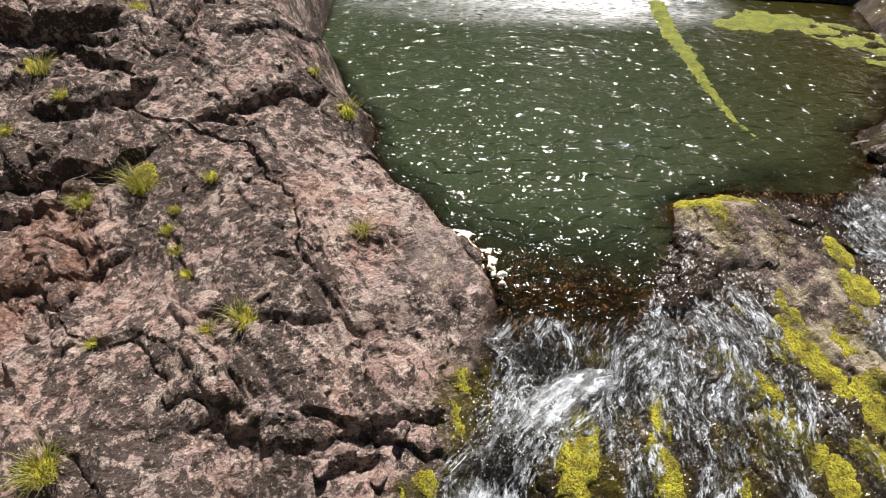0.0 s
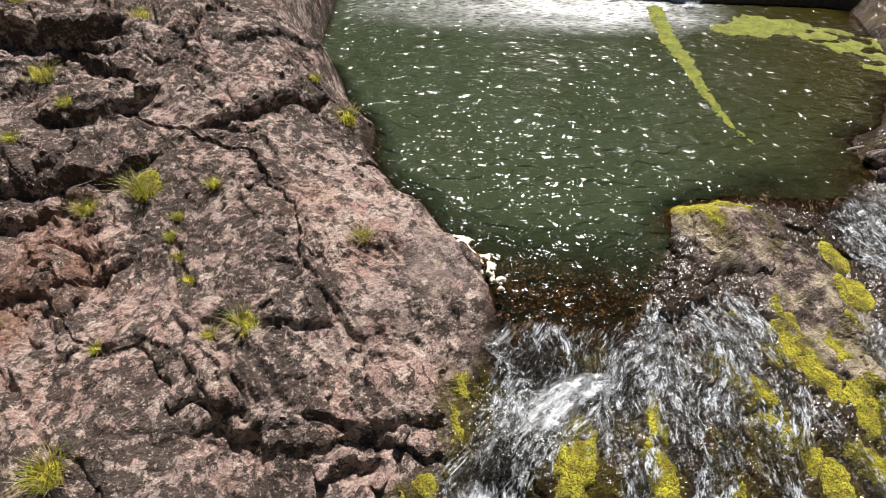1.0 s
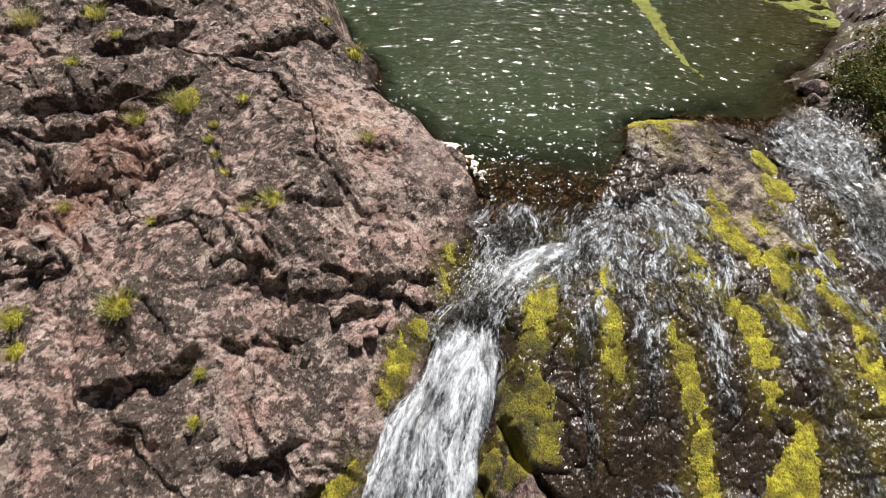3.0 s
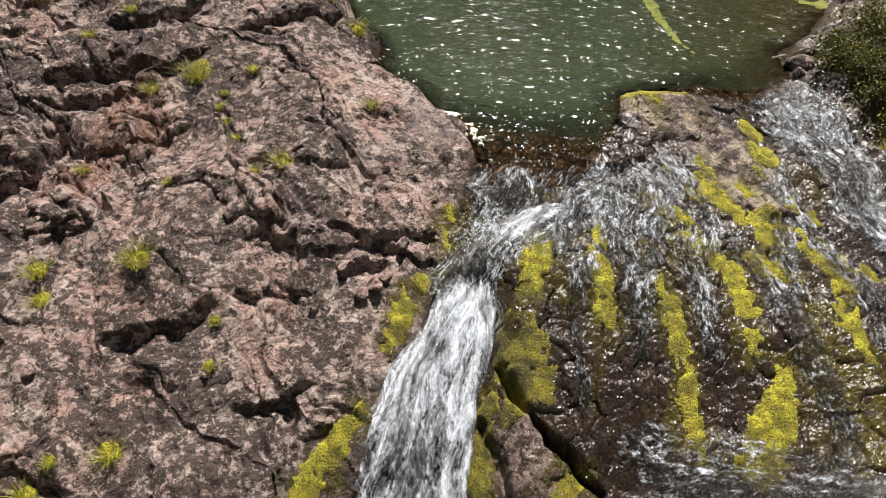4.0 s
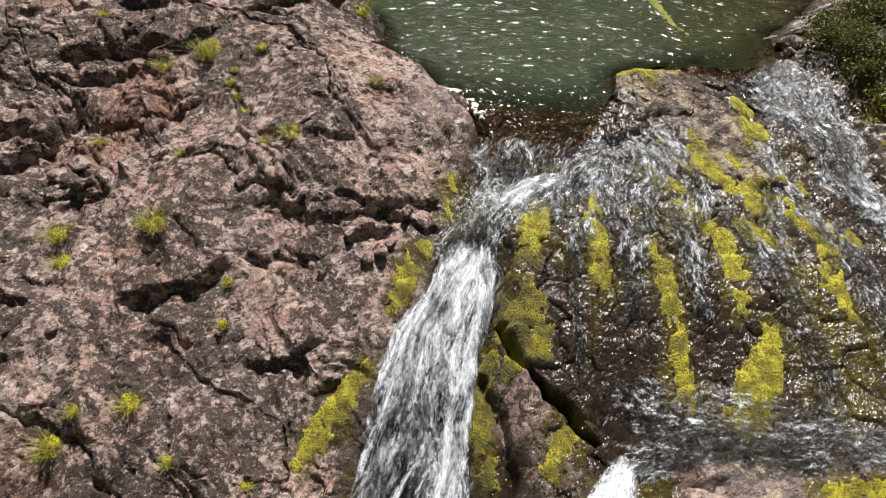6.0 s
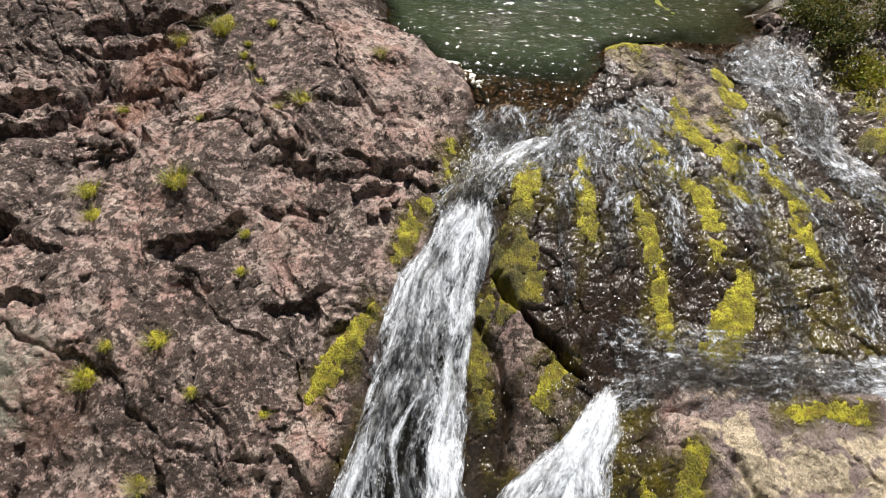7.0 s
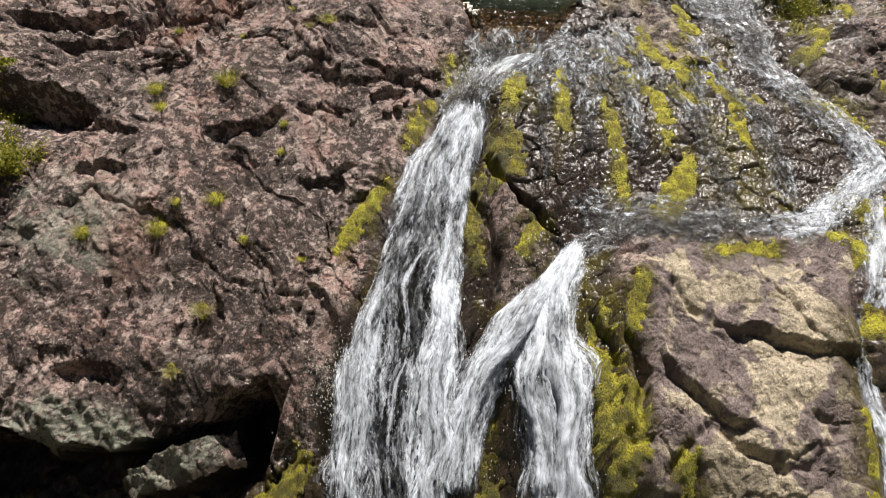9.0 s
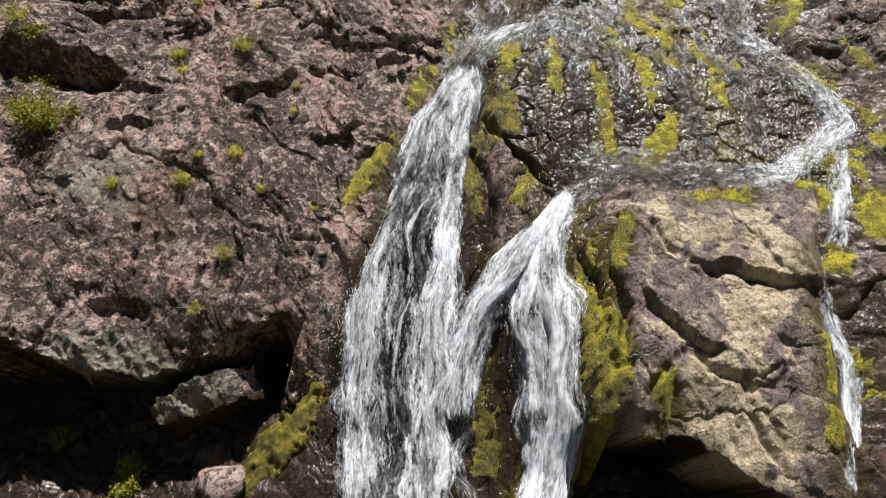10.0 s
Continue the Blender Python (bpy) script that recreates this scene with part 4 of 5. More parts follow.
# Ground beyond the rock, raised into unseen slopes that cut sky light.
ground = rock_piece("ground", region == 0, label="dark slopes added unseen round the stream to block sky light", category="ground", kind="structure")
ground.data.materials[0] = SKY_BLOCK
rock_piece("pool_bed", region == 3, label="dark submerged rock bed of the pool", category="pool bed", kind="structure")
rock_piece("wet_slab", region == 4, label="dark wet rock slab with thin water running over it", category="rock slab", kind="structure")
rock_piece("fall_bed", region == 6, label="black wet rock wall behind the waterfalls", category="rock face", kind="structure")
rock_piece("pale_boulder", region == 5, label="large pale sandy boulder with grey patches below the slab", category="boulder")
cell = big_id[:-1, :-1].astype(int)
bank = tagged(new("rock_bank"), label="dry pinkish grey fractured rock bank beside the pool", category="rock bank", kind="structure")
for k in np.unique(cell[region == 1]):
    rock_piece("rock_block", (region == 1) & (cell == k), bank)
isle = tagged(new("rock_island"), label="low mossy rock outcrop between the two pool outlets", category="rock")
for k in np.unique(cell[region == 7]):
    rock_piece("rock_block", (region == 7) & (cell == k), isle)
shore = tagged(new("rock_shore"), label="grey brown rock shore with moss beside the outlet", category="rock bank", kind="structure")
for k in np.unique(cell[region == 2]):
    rock_piece("rock_block", (region == 2) & (cell == k), shore)


# ---- water ----
def pool():
    xs, ys = np.arange(-3.6, 10, 0.05), np.arange(3.9, 14.6, 0.05)
    x, y = np.meshgrid(xs, ys)
    front = np.interp(x, [-0.5, 0.2, 0.5, 0.7, 1.9, 2.2, 2.45, 2.9, 3.3, 4.4, 4.8, 5.6, 6.2, 7], [5.3, 5.0, 4.4, 4.12, 4.15, 4.4, 5.0, 5.9, 6.4, 6.5, 6.45, 6.6, 7.2, 7.6])
    z = 0.012 * fbm(x * 1.6, y * 2.4, 101, 3) + 0.004 * fbm(x * 6, y * 9, 104, 2) - 0.07 * smooth(5.0, 4.15, y) * smooth(2.6, 2.2, x)
    floor_z = height(x, y)
    front = front + 0.1 * fbm(x * 2.5, y * 0, 109, 3)
    deep = (1 - 0.75 * smooth(5.5, 4.5, y) * smooth(2.9, 2.3, x)) * (1 - np.exp(-np.maximum(z - floor_z, 0) / 0.28))
    foam = smooth(2.4, 0.2, np.hypot((x - 3.2) * 0.75, (y - 13.4) * 1.4)) * 1.15 + 0.4 * smooth(2.6, 0.3, np.hypot((x - 0.6) * 0.6, (y - 13.2) * 1.5))
    foam = np.clip(foam * (0.75 + 0.5 * perlin(x * 1.5, y * 2, 107)), 0, 1)
    faces = grid_faces(*x.shape)
    keep = ((y > front) & (z > floor_z - 0.12))[:-1, :-1].ravel()
    faces = faces[keep]
    used, back_ = np.unique(faces, return_inverse=True)
    v = np.stack([x, y, z], -1).reshape(-1, 3)[used]
    me = mesh_from("pool_water", v, back_.reshape(faces.shape), POOL, attrs={"depth": deep.ravel()[used], "foam": foam.ravel()[used]})
    return put("pool_water", me, label="murky grey green pool water with sun glitter and foam", category="water", kind="structure")


pool()


def line_points(rows, step):
    """Rows of numbers, eased and resampled along their first two."""
    rows = np.array(rows, float)
    t = np.r_[0, np.cumsum(np.hypot(*np.diff(rows[:, :2], axis=0).T))]
    s = np.linspace(0, t[-1], max(int(t[-1] / step), 4))
    out = np.stack([np.interp(s, t, c) for c in rows.T], -1)
    for _ in range(int(0.25 / step)):
        out[1:-1] = (out[:-2] + 2 * out[1:-1] + out[2:]) / 4
    return out, s


def stream_mesh(name, rows, seed, step=0.035, ripple=0.03, grid=None, start=None, material=None):
    """A sheet of running water. Rows: x, y, half width, lift above the rock, whiteness."""
    line, s = line_points(rows, step)
    d = np.gradient(line[:, :2], axis=0)
    d /= np.linalg.norm(d, axis=1)[:, None] + 1e-9
    side = np.stack([d[:, 1], -d[:, 0]], -1)
    n = max(int(2 * line[:, 2].max() / step), 4)
    u = np.linspace(-1, 1, n)
    wander = 1 + 0.18 * perlin(s * 1.7, s * 0 + seed * 3.7, seed)
    line[:, 0] += 0.35 * line[:, 2] * perlin(s * 1.3 + seed, s * 0 + 0.5, seed + 2)
    x = line[:, 0:1] + side[:, 0:1] * u * line[:, 2:3] * wander[:, None]
    y = line[:, 1:2] + side[:, 1:2] * u * line[:, 2:3] * wander[:, None]
    cross = u[None] * line[:, 2:3]
    along = np.repeat(s[:, None], n, 1)
    z = height(x, y, SMOOTH_Z if grid is None else grid)
    z = z + line[:, 3:4] * (1 - 0.9 * np.abs(u)[None] ** 3) + ripple * fbm(cross * 7 + seed, along * 1.6, seed, 3) + ripple * 0.5 * fbm(cross * 20, along * 5, seed + 5, 2)
    if start is not None:
        w = smooth(start[1], 0, along)
        z = z * (1 - w) + (start[0] + 0.01 * fbm(cross * 7, along * 2, seed + 9, 2)) * w
    edge = np.repeat((1 - np.abs(u)[None] ** 1.6), len(s), 0) * smooth(0, 0.5, along) ** 0.6 * smooth(s[-1], s[-1] - 0.15, along)
    foam = np.repeat(line[:, 4:5], n, 1)
    v = np.stack([x, y, z], -1).reshape(-1, 3)
    return mesh_from(name, v, grid_faces(len(s), n), material or FLOW, uv=np.stack([cross, along], -1).reshape(-1, 2) + seed, attrs={"foam": foam.ravel(), "edge": edge.ravel()})


def stream(name, label, category, rows, seed, layers=0, start=None, ripple=0.03, material=None):
    """A stream, and over it looser layers of white water that wander within its bed."""
    ob = put(name, stream_mesh(name, rows, seed, start=start, ripple=ripple, material=material), label=label, category=category)
    for k in range(layers):
        wide, off = 0.85 - 0.16 * k, 0.22 * math.sin(seed + 2.4 * k)
        q = [(r[0] + off * r[2], r[1], r[2] * wide, r[3] + 0.05 * (k + 1), r[4] - 0.02 * k) for r in rows]
        put("water_layer", stream_mesh("water_layer", q, seed * 50 + k, ripple=ripple * 1.3, material=material), ob)
    return ob


stream("chute", "fast brown and grey water sliding from the pool lip", "stream",
       [(1.3, 4.3, 0.8, 0.1, 0.1), (1.3, 4.1, 0.85, 0.12, 0.52), (1.25, 3.8, 0.9, 0.12, 0.36), (1.1, 3.5, 0.85, 0.12, 0.44), (0.75, 3.2, 0.65, 0.13, 0.48), (0.45, 2.9, 0.5, 0.13, 0.42), (0.32, 2.6, 0.45, 0.13, 0.4), (0.25, 2.3, 0.45, 0.15, 0.6)], 3, layers=1, start=(-0.07, 0.45), material=FILM)
stream("white_swirl", "white foaming swirl where the chute meets the mossy boulder", "stream",
       [(1.75, 3.62, 0.14, 0.1, 0.4), (1.2, 3.5, 0.26, 0.12, 0.5), (0.85, 3.27, 0.38, 0.13, 0.46), (0.62, 2.95, 0.4, 0.13, 0.36), (0.48, 2.62, 0.3, 0.12, 0.2)], 27, layers=1)
stream("waterfall", "white main waterfall plunging between dry bank and mossy rock", "waterfall",
       [(0.34, 2.62, 0.44, 0.12, 0.3), (0.3, 2.25, 0.54, 0.2, 0.54), (0.16, 1.7, 0.58, 0.18, 0.5), (-0.02, 1.1, 0.58, 0.14, 0.46), (-0.15, 0.3, 0.64, 0.12, 0.37), (-0.28, -0.5, 0.7, 0.12, 0.32), (-0.35, -1.2, 0.85, 0.14, 0.34), (-0.4, -1.8, 1.15, 0.22, 0.4), (-0.35, -2.5, 1.2, 0.22, 0.34), (-0.3, -3.4, 1.15, 0.18, 0.32), (-0.3, -4.5, 1.2, 0.15, 0.32), (-0.3, -5.6, 1.5, 0.15, 0.4)], 7, layers=2)
stream("fall_strand", "white stream of the main waterfall against the dry bank", "waterfall",
       [(0.17, 2.45, 0.2, 0.18, 0.31), (0.0, 1.9, 0.22, 0.24, 0.52), (-0.28, 1.2, 0.26, 0.22, 0.49), (-0.52, 0.4, 0.24, 0.22, 0.41), (-0.75, -0.4, 0.24, 0.24, 0.41), (-0.95, -1.1, 0.28, 0.26, 0.47), (-1.15, -1.8, 0.45, 0.3, 0.55), (-1.1, -2.6, 0.45, 0.28, 0.47), (-1.05, -3.5, 0.45, 0.22, 0.45), (-1.0, -4.5, 0.5, 0.2, 0.45), (-1.0, -5.5, 0.5, 0.2, 0.35)], 23, layers=2)
stream("fall_strand", "white stream of the main waterfall against the mossy rock", "waterfall",
       [(0.58, 2.5, 0.24, 0.18, 0.31), (0.55, 1.9, 0.26, 0.26, 0.53), (0.4, 1.2, 0.22, 0.26, 0.57), (0.3, 0.4, 0.22, 0.24, 0.53), (0.22, -0.4, 0.24, 0.26, 0.55), (0.2, -1.1, 0.26, 0.28, 0.63), (0.1, -1.8, 0.5, 0.34, 0.59), (0.05, -2.6, 0.6, 0.3, 0.51), (0.0, -3.5, 0.6, 0.26, 0.49), (0.0, -4.5, 0.6, 0.22, 0.49), (0.1, -5.5, 0.6, 0.2, 0.37)], 25, layers=2)
stream("side_fall", "white side waterfall pouring over black rock", "waterfall",
       [(2.38, 0.05, 0.16, 0.12, 0.5), (2.2, -0.35, 0.28, 0.18, 0.6), (1.95, -0.85, 0.42, 0.22, 0.62), (1.85, -1.4, 0.55, 0.22, 0.58), (1.9, -2.0, 0.62, 0.22, 0.54), (2.1, -2.7, 0.55, 0.22, 0.6), (2.15, -3.4, 0.5, 0.22, 0.64), (2.1, -4.4, 0.5, 0.2, 0.64), (1.9, -5.3, 0.6, 0.2, 0.45)], 9, layers=3)
stream("crossing_fall", "white water fanning from the side fall into the main fall", "waterfall",
       [(1.85, -0.7, 0.25, 0.24, 0.5), (1.3, -1.25, 0.36, 0.3, 0.56), (0.85, -1.75, 0.4, 0.32, 0.56), (0.55, -2.4, 0.4, 0.28, 0.52), (0.45, -3.1, 0.35, 0.25, 0.5)], 11, layers=2)
stream("ledge_stream", "shallow white stream running along the ledge under the slab", "stream",
       [(7.35, 1.75, 0.26, 0.08, 0.54), (7.35, 1.3, 0.34, 0.08, 0.62), (6.9, 0.84, 0.28, 0.08, 0.58), (6.35, 0.35, 0.3, 0.07, 0.6), (5.85, 0.05, 0.34, 0.06, 0.56), (5.3, 0.08, 0.32, 0.06, 0.46), (4.8, 0.1, 0.34, 0.05, 0.4), (4.0, 0.06, 0.38, 0.05, 0.36), (3.2, 0.08, 0.42, 0.05, 0.36), (2.4, 0.02, 0.28, 0.07, 0.44)], 13, layers=1, material=FILM)
stream("outlet_stream", "broken white water from the second pool outlet", "stream",
       [(5.6, 6.9, 0.6, 0.12, 0.1), (5.75, 6.4, 0.55, 0.14, 0.47), (5.95, 5.6, 0.6, 0.12, 0.5), (6.05, 4.8, 0.5, 0.12, 0.42), (6.15, 4.0, 0.36, 0.12, 0.44), (6.42, 3.25, 0.3, 0.12, 0.48), (6.85, 2.6, 0.26, 0.12, 0.44), (7.22, 2.05, 0.26, 0.12, 0.54), (7.4, 1.4, 0.3, 0.12, 0.6)], 15, layers=1, start=(-0.02, 0.3), material=FILM)
stream("thin_stream", "thin stream slipping down beside the pale boulder", "stream",
       [(7.2, 0.7, 0.16, 0.06, 0.4), (7.02, -0.03, 0.22, 0.06, 0.5), (6.75, -0.7, 0.24, 0.05, 0.42), (6.4, -1.4, 0.18, 0.05, 0.32), (6.3, -2.2, 0.16, 0.05, 0.42), (6.42, -2.9, 0.18, 0.05, 0.46), (6.34, -3.7, 0.16, 0.05, 0.44), (6.2, -4.5, 0.16, 0.05, 0.44)], 17, layers=1)
# Whiteness of these covers thin foam and the glints painted on the slab.
for i, rows in enumerate([
        [(2.5, 4.6, 0.3), (2.3, 4.1, 0.4), (2.0, 3.7, 0.35), (1.75, 3.3, 0.25), (1.65, 2.8, 0.18)],
        [(3.0, 4.5, 0.25), (2.9, 4.0, 0.35), (2.75, 3.4, 0.35), (2.65, 2.8, 0.3), (2.6, 2.2, 0.2), (2.6, 1.5, 0.12)],
        [(3.3, 4.4, 0.2), (3.4, 3.9, 0.2), (3.5, 3.5, 0.2), (3.4, 3.0, 0.22), (3.45, 2.4, 0.18), (3.5, 1.6, 0.12)],
        [(4.0, 3.5, 0.15), (4.2, 3.1, 0.18), (4.55, 2.5, 0.22), (4.75, 1.9, 0.25), (4.85, 1.2, 0.25), (4.8, 0.5, 0.2)],
        [(5.1, 4.6, 0.2), (5.2, 4.0, 0.22), (5.3, 3.4, 0.2), (5.7, 2.8, 0.25), (5.85, 2.0, 0.3), (5.9, 1.2, 0.25), (5.8, 0.5, 0.2)],
        [(1.9, 2.9, 0.15), (1.8, 2.2, 0.14), (1.85, 1.5, 0.12), (1.9, 0.9, 0.1)],
        [(2.3, 0.75, 0.2), (2.8, 0.6, 0.35), (3.6, 0.5, 0.38), (4.4, 0.45, 0.3), (5.0, 0.35, 0.2)],
        [(2.9, 4.75, 0.3), (3.15, 4.3, 0.32), (3.1, 3.8, 0.3), (2.95, 3.3, 0.25), (2.9, 2.8, 0.15)],
        [(3.3, 4.9, 0.2), (3.6, 4.4, 0.25), (3.75, 3.9, 0.25), (3.75, 3.4, 0.2), (3.7, 2.8, 0.15)],
        [(5.0, 4.7, 0.15), (4.95, 4.2, 0.2), (4.85, 3.7, 0.2), (4.8, 3.1, 0.2), (4.9, 2.4, 0.15)],
        [(2.1, 4.1, 0.25), (1.95, 3.6, 0.25), (2.0, 3.0, 0.2), (2.0, 2.4, 0.15)],
        [(2.2, 4.3, 0.3), (2.45, 3.8, 0.35), (2.4, 3.2, 0.25), (2.35, 2.7, 0.15)]]):
    stream("rivulet", "thin glittering rivulet running down the dark slab", "stream", [(x, y, w, 0.05, (0.49 if rows[0][1] > 4 else 0.44) - 0.08 * k / (len(rows) - 1)) for k, (x, y, w) in enumerate(rows)], 31 + i, ripple=0.035, material=FILM)
stream("upper_fall", "small white waterfall feeding the pool", "waterfall",
       [(5.1, 14.6, 0.35, 0.08, 0.7), (5.15, 14.1, 0.38, 0.1, 0.75), (5.2, 13.8, 0.4, 0.15, 0.8), (5.2, 13.5, 0.42, 0.8, 0.8)], 21, layers=2)


def spray(name, label, cx, cy, sx, sy, up_, n, seed):
    """Flung drops round a place where falling water breaks."""
    rng = random.Random(seed)
    verts, faces = [], []
    for _ in range(n):
        x, y = rng.gauss(cx, sx), rng.gauss(cy, sy)
        z = float(height(x, y, SMOOTH_Z)) + 0.1 + abs(rng.gauss(0, up_))
        r = rng.uniform(0.004, 0.014)
        k = len(verts)
        verts += [(x + r, y, z), (x - r * 0.6, y + r * 0.9, z), (x - r * 0.6, y - r * 0.9, z), (x, y, z + r * rng.uniform(1, 3)), (x, y, z - r * rng.uniform(1, 3))]
        faces += [(k, k + 1, k + 3), (k + 1, k + 2, k + 3), (k + 2, k, k + 3), (k + 1, k, k + 4), (k + 2, k + 1, k + 4), (k, k + 2, k + 4)]
    return put(name, mesh_from(name, verts, faces, FROTH), label=label, category="spray", kind="stuff")


spray("spray", "white drops flung from the main waterfall", -0.6, -2.2, 0.75, 0.7, 0.14, 1500, 61)
spray("spray", "white drops flung from the main waterfall", -1.5, -1.9, 0.2, 0.25, 0.12, 500, 62)
spray("spray", "white drops flung from the side waterfall", 1.9, -1.6, 0.4, 0.9, 0.12, 700, 63)
spray("spray", "white drops flung from the chute", 0.75, 3.2, 0.35, 0.25, 0.06, 500, 64)
spray("spray", "white drops flung along the ledge stream", 6.5, 0.5, 0.4, 0.5, 0.05, 300, 65)

# ---- moss, algae, froth ----
def patch(name, label, category, rows, thick, material, step=0.025, on_water=False, ragged=0.35, lump=0.2, seed=1, holes=0.0, group=""):
    """A cushion that follows what it lies on. Rows: x, y, radius."""
    r = max(q[2] for q in rows)
    x0, x1, y0, y1 = min(q[0] for q in rows) - r * 1.5, max(q[0] for q in rows) + r * 1.5, min(q[1] for q in rows) - r * 1.5, max(q[1] for q in rows) + r * 1.5
    xs, ys = np.arange(x0, x1, step), np.arange(y0, y1, step)
    x, y = np.meshgrid(xs, ys)
    if len(rows) > 1:
        d, _, along = from_line(x, y, rows)
        cum = np.r_[0, np.cumsum([math.dist(a[:2], b[:2]) for a, b in zip(rows, rows[1:])])]
        rad = np.interp(along, cum / cum[-1], [q[2] for q in rows])
    else:
        d, rad = np.hypot(x - rows[0][0], y - rows[0][1]), np.full(x.shape, rows[0][2])
    m = rad - d + ragged * rad * fbm(x * 1.1 / r, y * 1.1 / r, seed, 3) + ragged * 0.12 * fbm(x * 9, y * 9, seed + 3, 3)
    if holes:
        m = np.minimum(m, (fbm(x * 2.2, y * 2.2, seed + 7, 3) + 0.55 - holes) * r)
    inside = m > 0
    base = np.zeros_like(x) if on_water else height(x, y)
    full = np.sqrt(np.clip(m / (rad * 0.8 + 1e-6), 0, 1))
    bumps = 0.5 + 0.5 * fbm(x * 9, y * 9, seed + 11, 3) * lump * 1.6 + 0.3 * lump * fbm(x * 32, y * 32, seed + 15, 2)
    z = base + np.where(inside, 0.6 * thick * full * (0.4 + bumps), -0.03)
    faces = grid_faces(*x.shape)
    keep = (inside[:-1, :-1] | inside[1:, 1:] | inside[:-1, 1:] | inside[1:, :-1]).ravel()
    faces = faces[keep]
    used, back_ = np.unique(faces, return_inverse=True)
    v = np.stack([x, y, z], -1).reshape(-1, 3)[used]
    return put(name, mesh_from(name, v, back_.reshape(faces.shape), material), label=label, category=category, group=group)


for i, (rows, thick, label) in enumerate(MOSS_PATCHES):
    dark = "wet" in label or "dark" in label
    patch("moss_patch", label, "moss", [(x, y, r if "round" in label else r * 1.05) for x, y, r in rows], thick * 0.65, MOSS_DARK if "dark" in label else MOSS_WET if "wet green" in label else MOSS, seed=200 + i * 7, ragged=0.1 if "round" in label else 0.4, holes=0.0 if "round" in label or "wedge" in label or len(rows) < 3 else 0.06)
rng = random.Random(59)
for i in range(34):
    f, g = rng.random(), rng.gauss(0, 0.3)
    x, y, r = 3.75 + 1.75 * f + g, 4.85 - 2.1 * f + 0.5 * g, rng.uniform(0.045, 0.12)
    patch("moss_clump", "small yellow green moss clump on the wet rock ridge", "moss", [(x, y, r), (x + rng.uniform(0, 0.12), y - rng.uniform(0.05, 0.2), r * 0.7)], 0.06, rng.choice((MOSS, MOSS, MOSS_WET)), step=0.03, seed=600 + i * 5, ragged=0.4, group="moss clumps on the ridge")
for i in range(44):
    y = rng.uniform(-4.0, 5.4)
    x, r = float(np.interp(y, EAST_Y, EAST_X)) + abs(rng.gauss(0.25, 0.5)), rng.uniform(0.05, 0.17)
    patch("moss_clump", "small olive green moss clump on the rock shore", "moss", [(x, y, r), (x + rng.uniform(-0.1, 0.25), y - rng.uniform(0.05, 0.3), r * 0.7)], 0.06, rng.choice((MOSS, MOSS_DARK, MOSS_WET)), step=0.03, seed=1100 + i * 5, ragged=0.45, group="moss clumps on the shore")
patch("algae_strand", "tapering yellow green algae strand afloat on the pool", "algae", [(4.3, 13.4, 0.2), (4.25, 12.5, 0.2), (4.22, 11.6, 0.2), (4.3, 10.7, 0.16), (4.32, 9.4, 0.1), (4.42, 8.45, 0.05), (4.6, 7.95, 0.015)], 0.03, ALGAE, on_water=True, ragged=0.3, seed=401)
patch("algae_mat", "floating yellow green algae mat along the far shore", "algae", [(5.7, 12.4, 0.35), (6.3, 12.6, 0.55), (7.0, 12.6, 0.45)], 0.04, ALGAE, step=0.035, on_water=True, ragged=0.35, seed=402)
patch("algae_mat", "torn floating algae mat with dark gaps", "algae", [(7.2, 12.4, 0.35), (7.9, 11.9, 0.6), (8.3, 11.2, 0.6), (8.3, 10.6, 0.5)], 0.04, ALGAE, step=0.035, on_water=True, ragged=0.5, seed=403, holes=0.35)
patch("froth_patch", "white froth caught against the bank", "froth", [(-1.62, 7.4, 0.12), (-1.5, 7.22, 0.13)], 0.03, FROTH, step=0.012, on_water=True, ragged=0.9, seed=411, holes=0.35)
patch("froth_patch", "cream froth caught in the bank's notch", "froth", [(-0.2, 5.65, 0.04), (0.05, 5.38, 0.07), (0.36, 5.05, 0.04), (0.55, 4.6, 0.03)], 0.025, FROTH, step=0.012, on_water=True, ragged=0.9, seed=413, holes=0.3)


# ---- plants ----
def blades(rng, n, radius, length, width, lean):
    verts, faces = [], []
    for _ in range(n):
        a, r = rng.uniform(0, 2 * math.pi), radius * math.sqrt(rng.random())
        x, y = r * math.cos(a), r * math.sin(a)
        b = a + rng.uniform(-0.9, 0.9)
        l, w = length * rng.uniform(0.45, 1.1), width * rng.uniform(0.6, 1.2)
        out = lean * rng.uniform(0.3, 1.2) * (0.35 + r / radius)
        dx, dy = math.cos(b), math.sin(b)
        k = len(verts)
        for f in (0, 0.4, 0.75, 1.0):
            h = l * f * (1 - 0.28 * out * f)
            o = l * out * f * f
            ww = w * (1 - f) if f < 1 else 0.0008
            px, py = x + dx * o, y + dy * o
            verts += [(px - dy * ww, py + dx * ww, h - 0.02), (px + dy * ww, py - dx * ww, h - 0.02)]
        faces += [(k + 2 * j, k + 2 * j + 1, k + 2 * j + 3, k + 2 * j + 2) for j in range(3)]
    return verts, faces


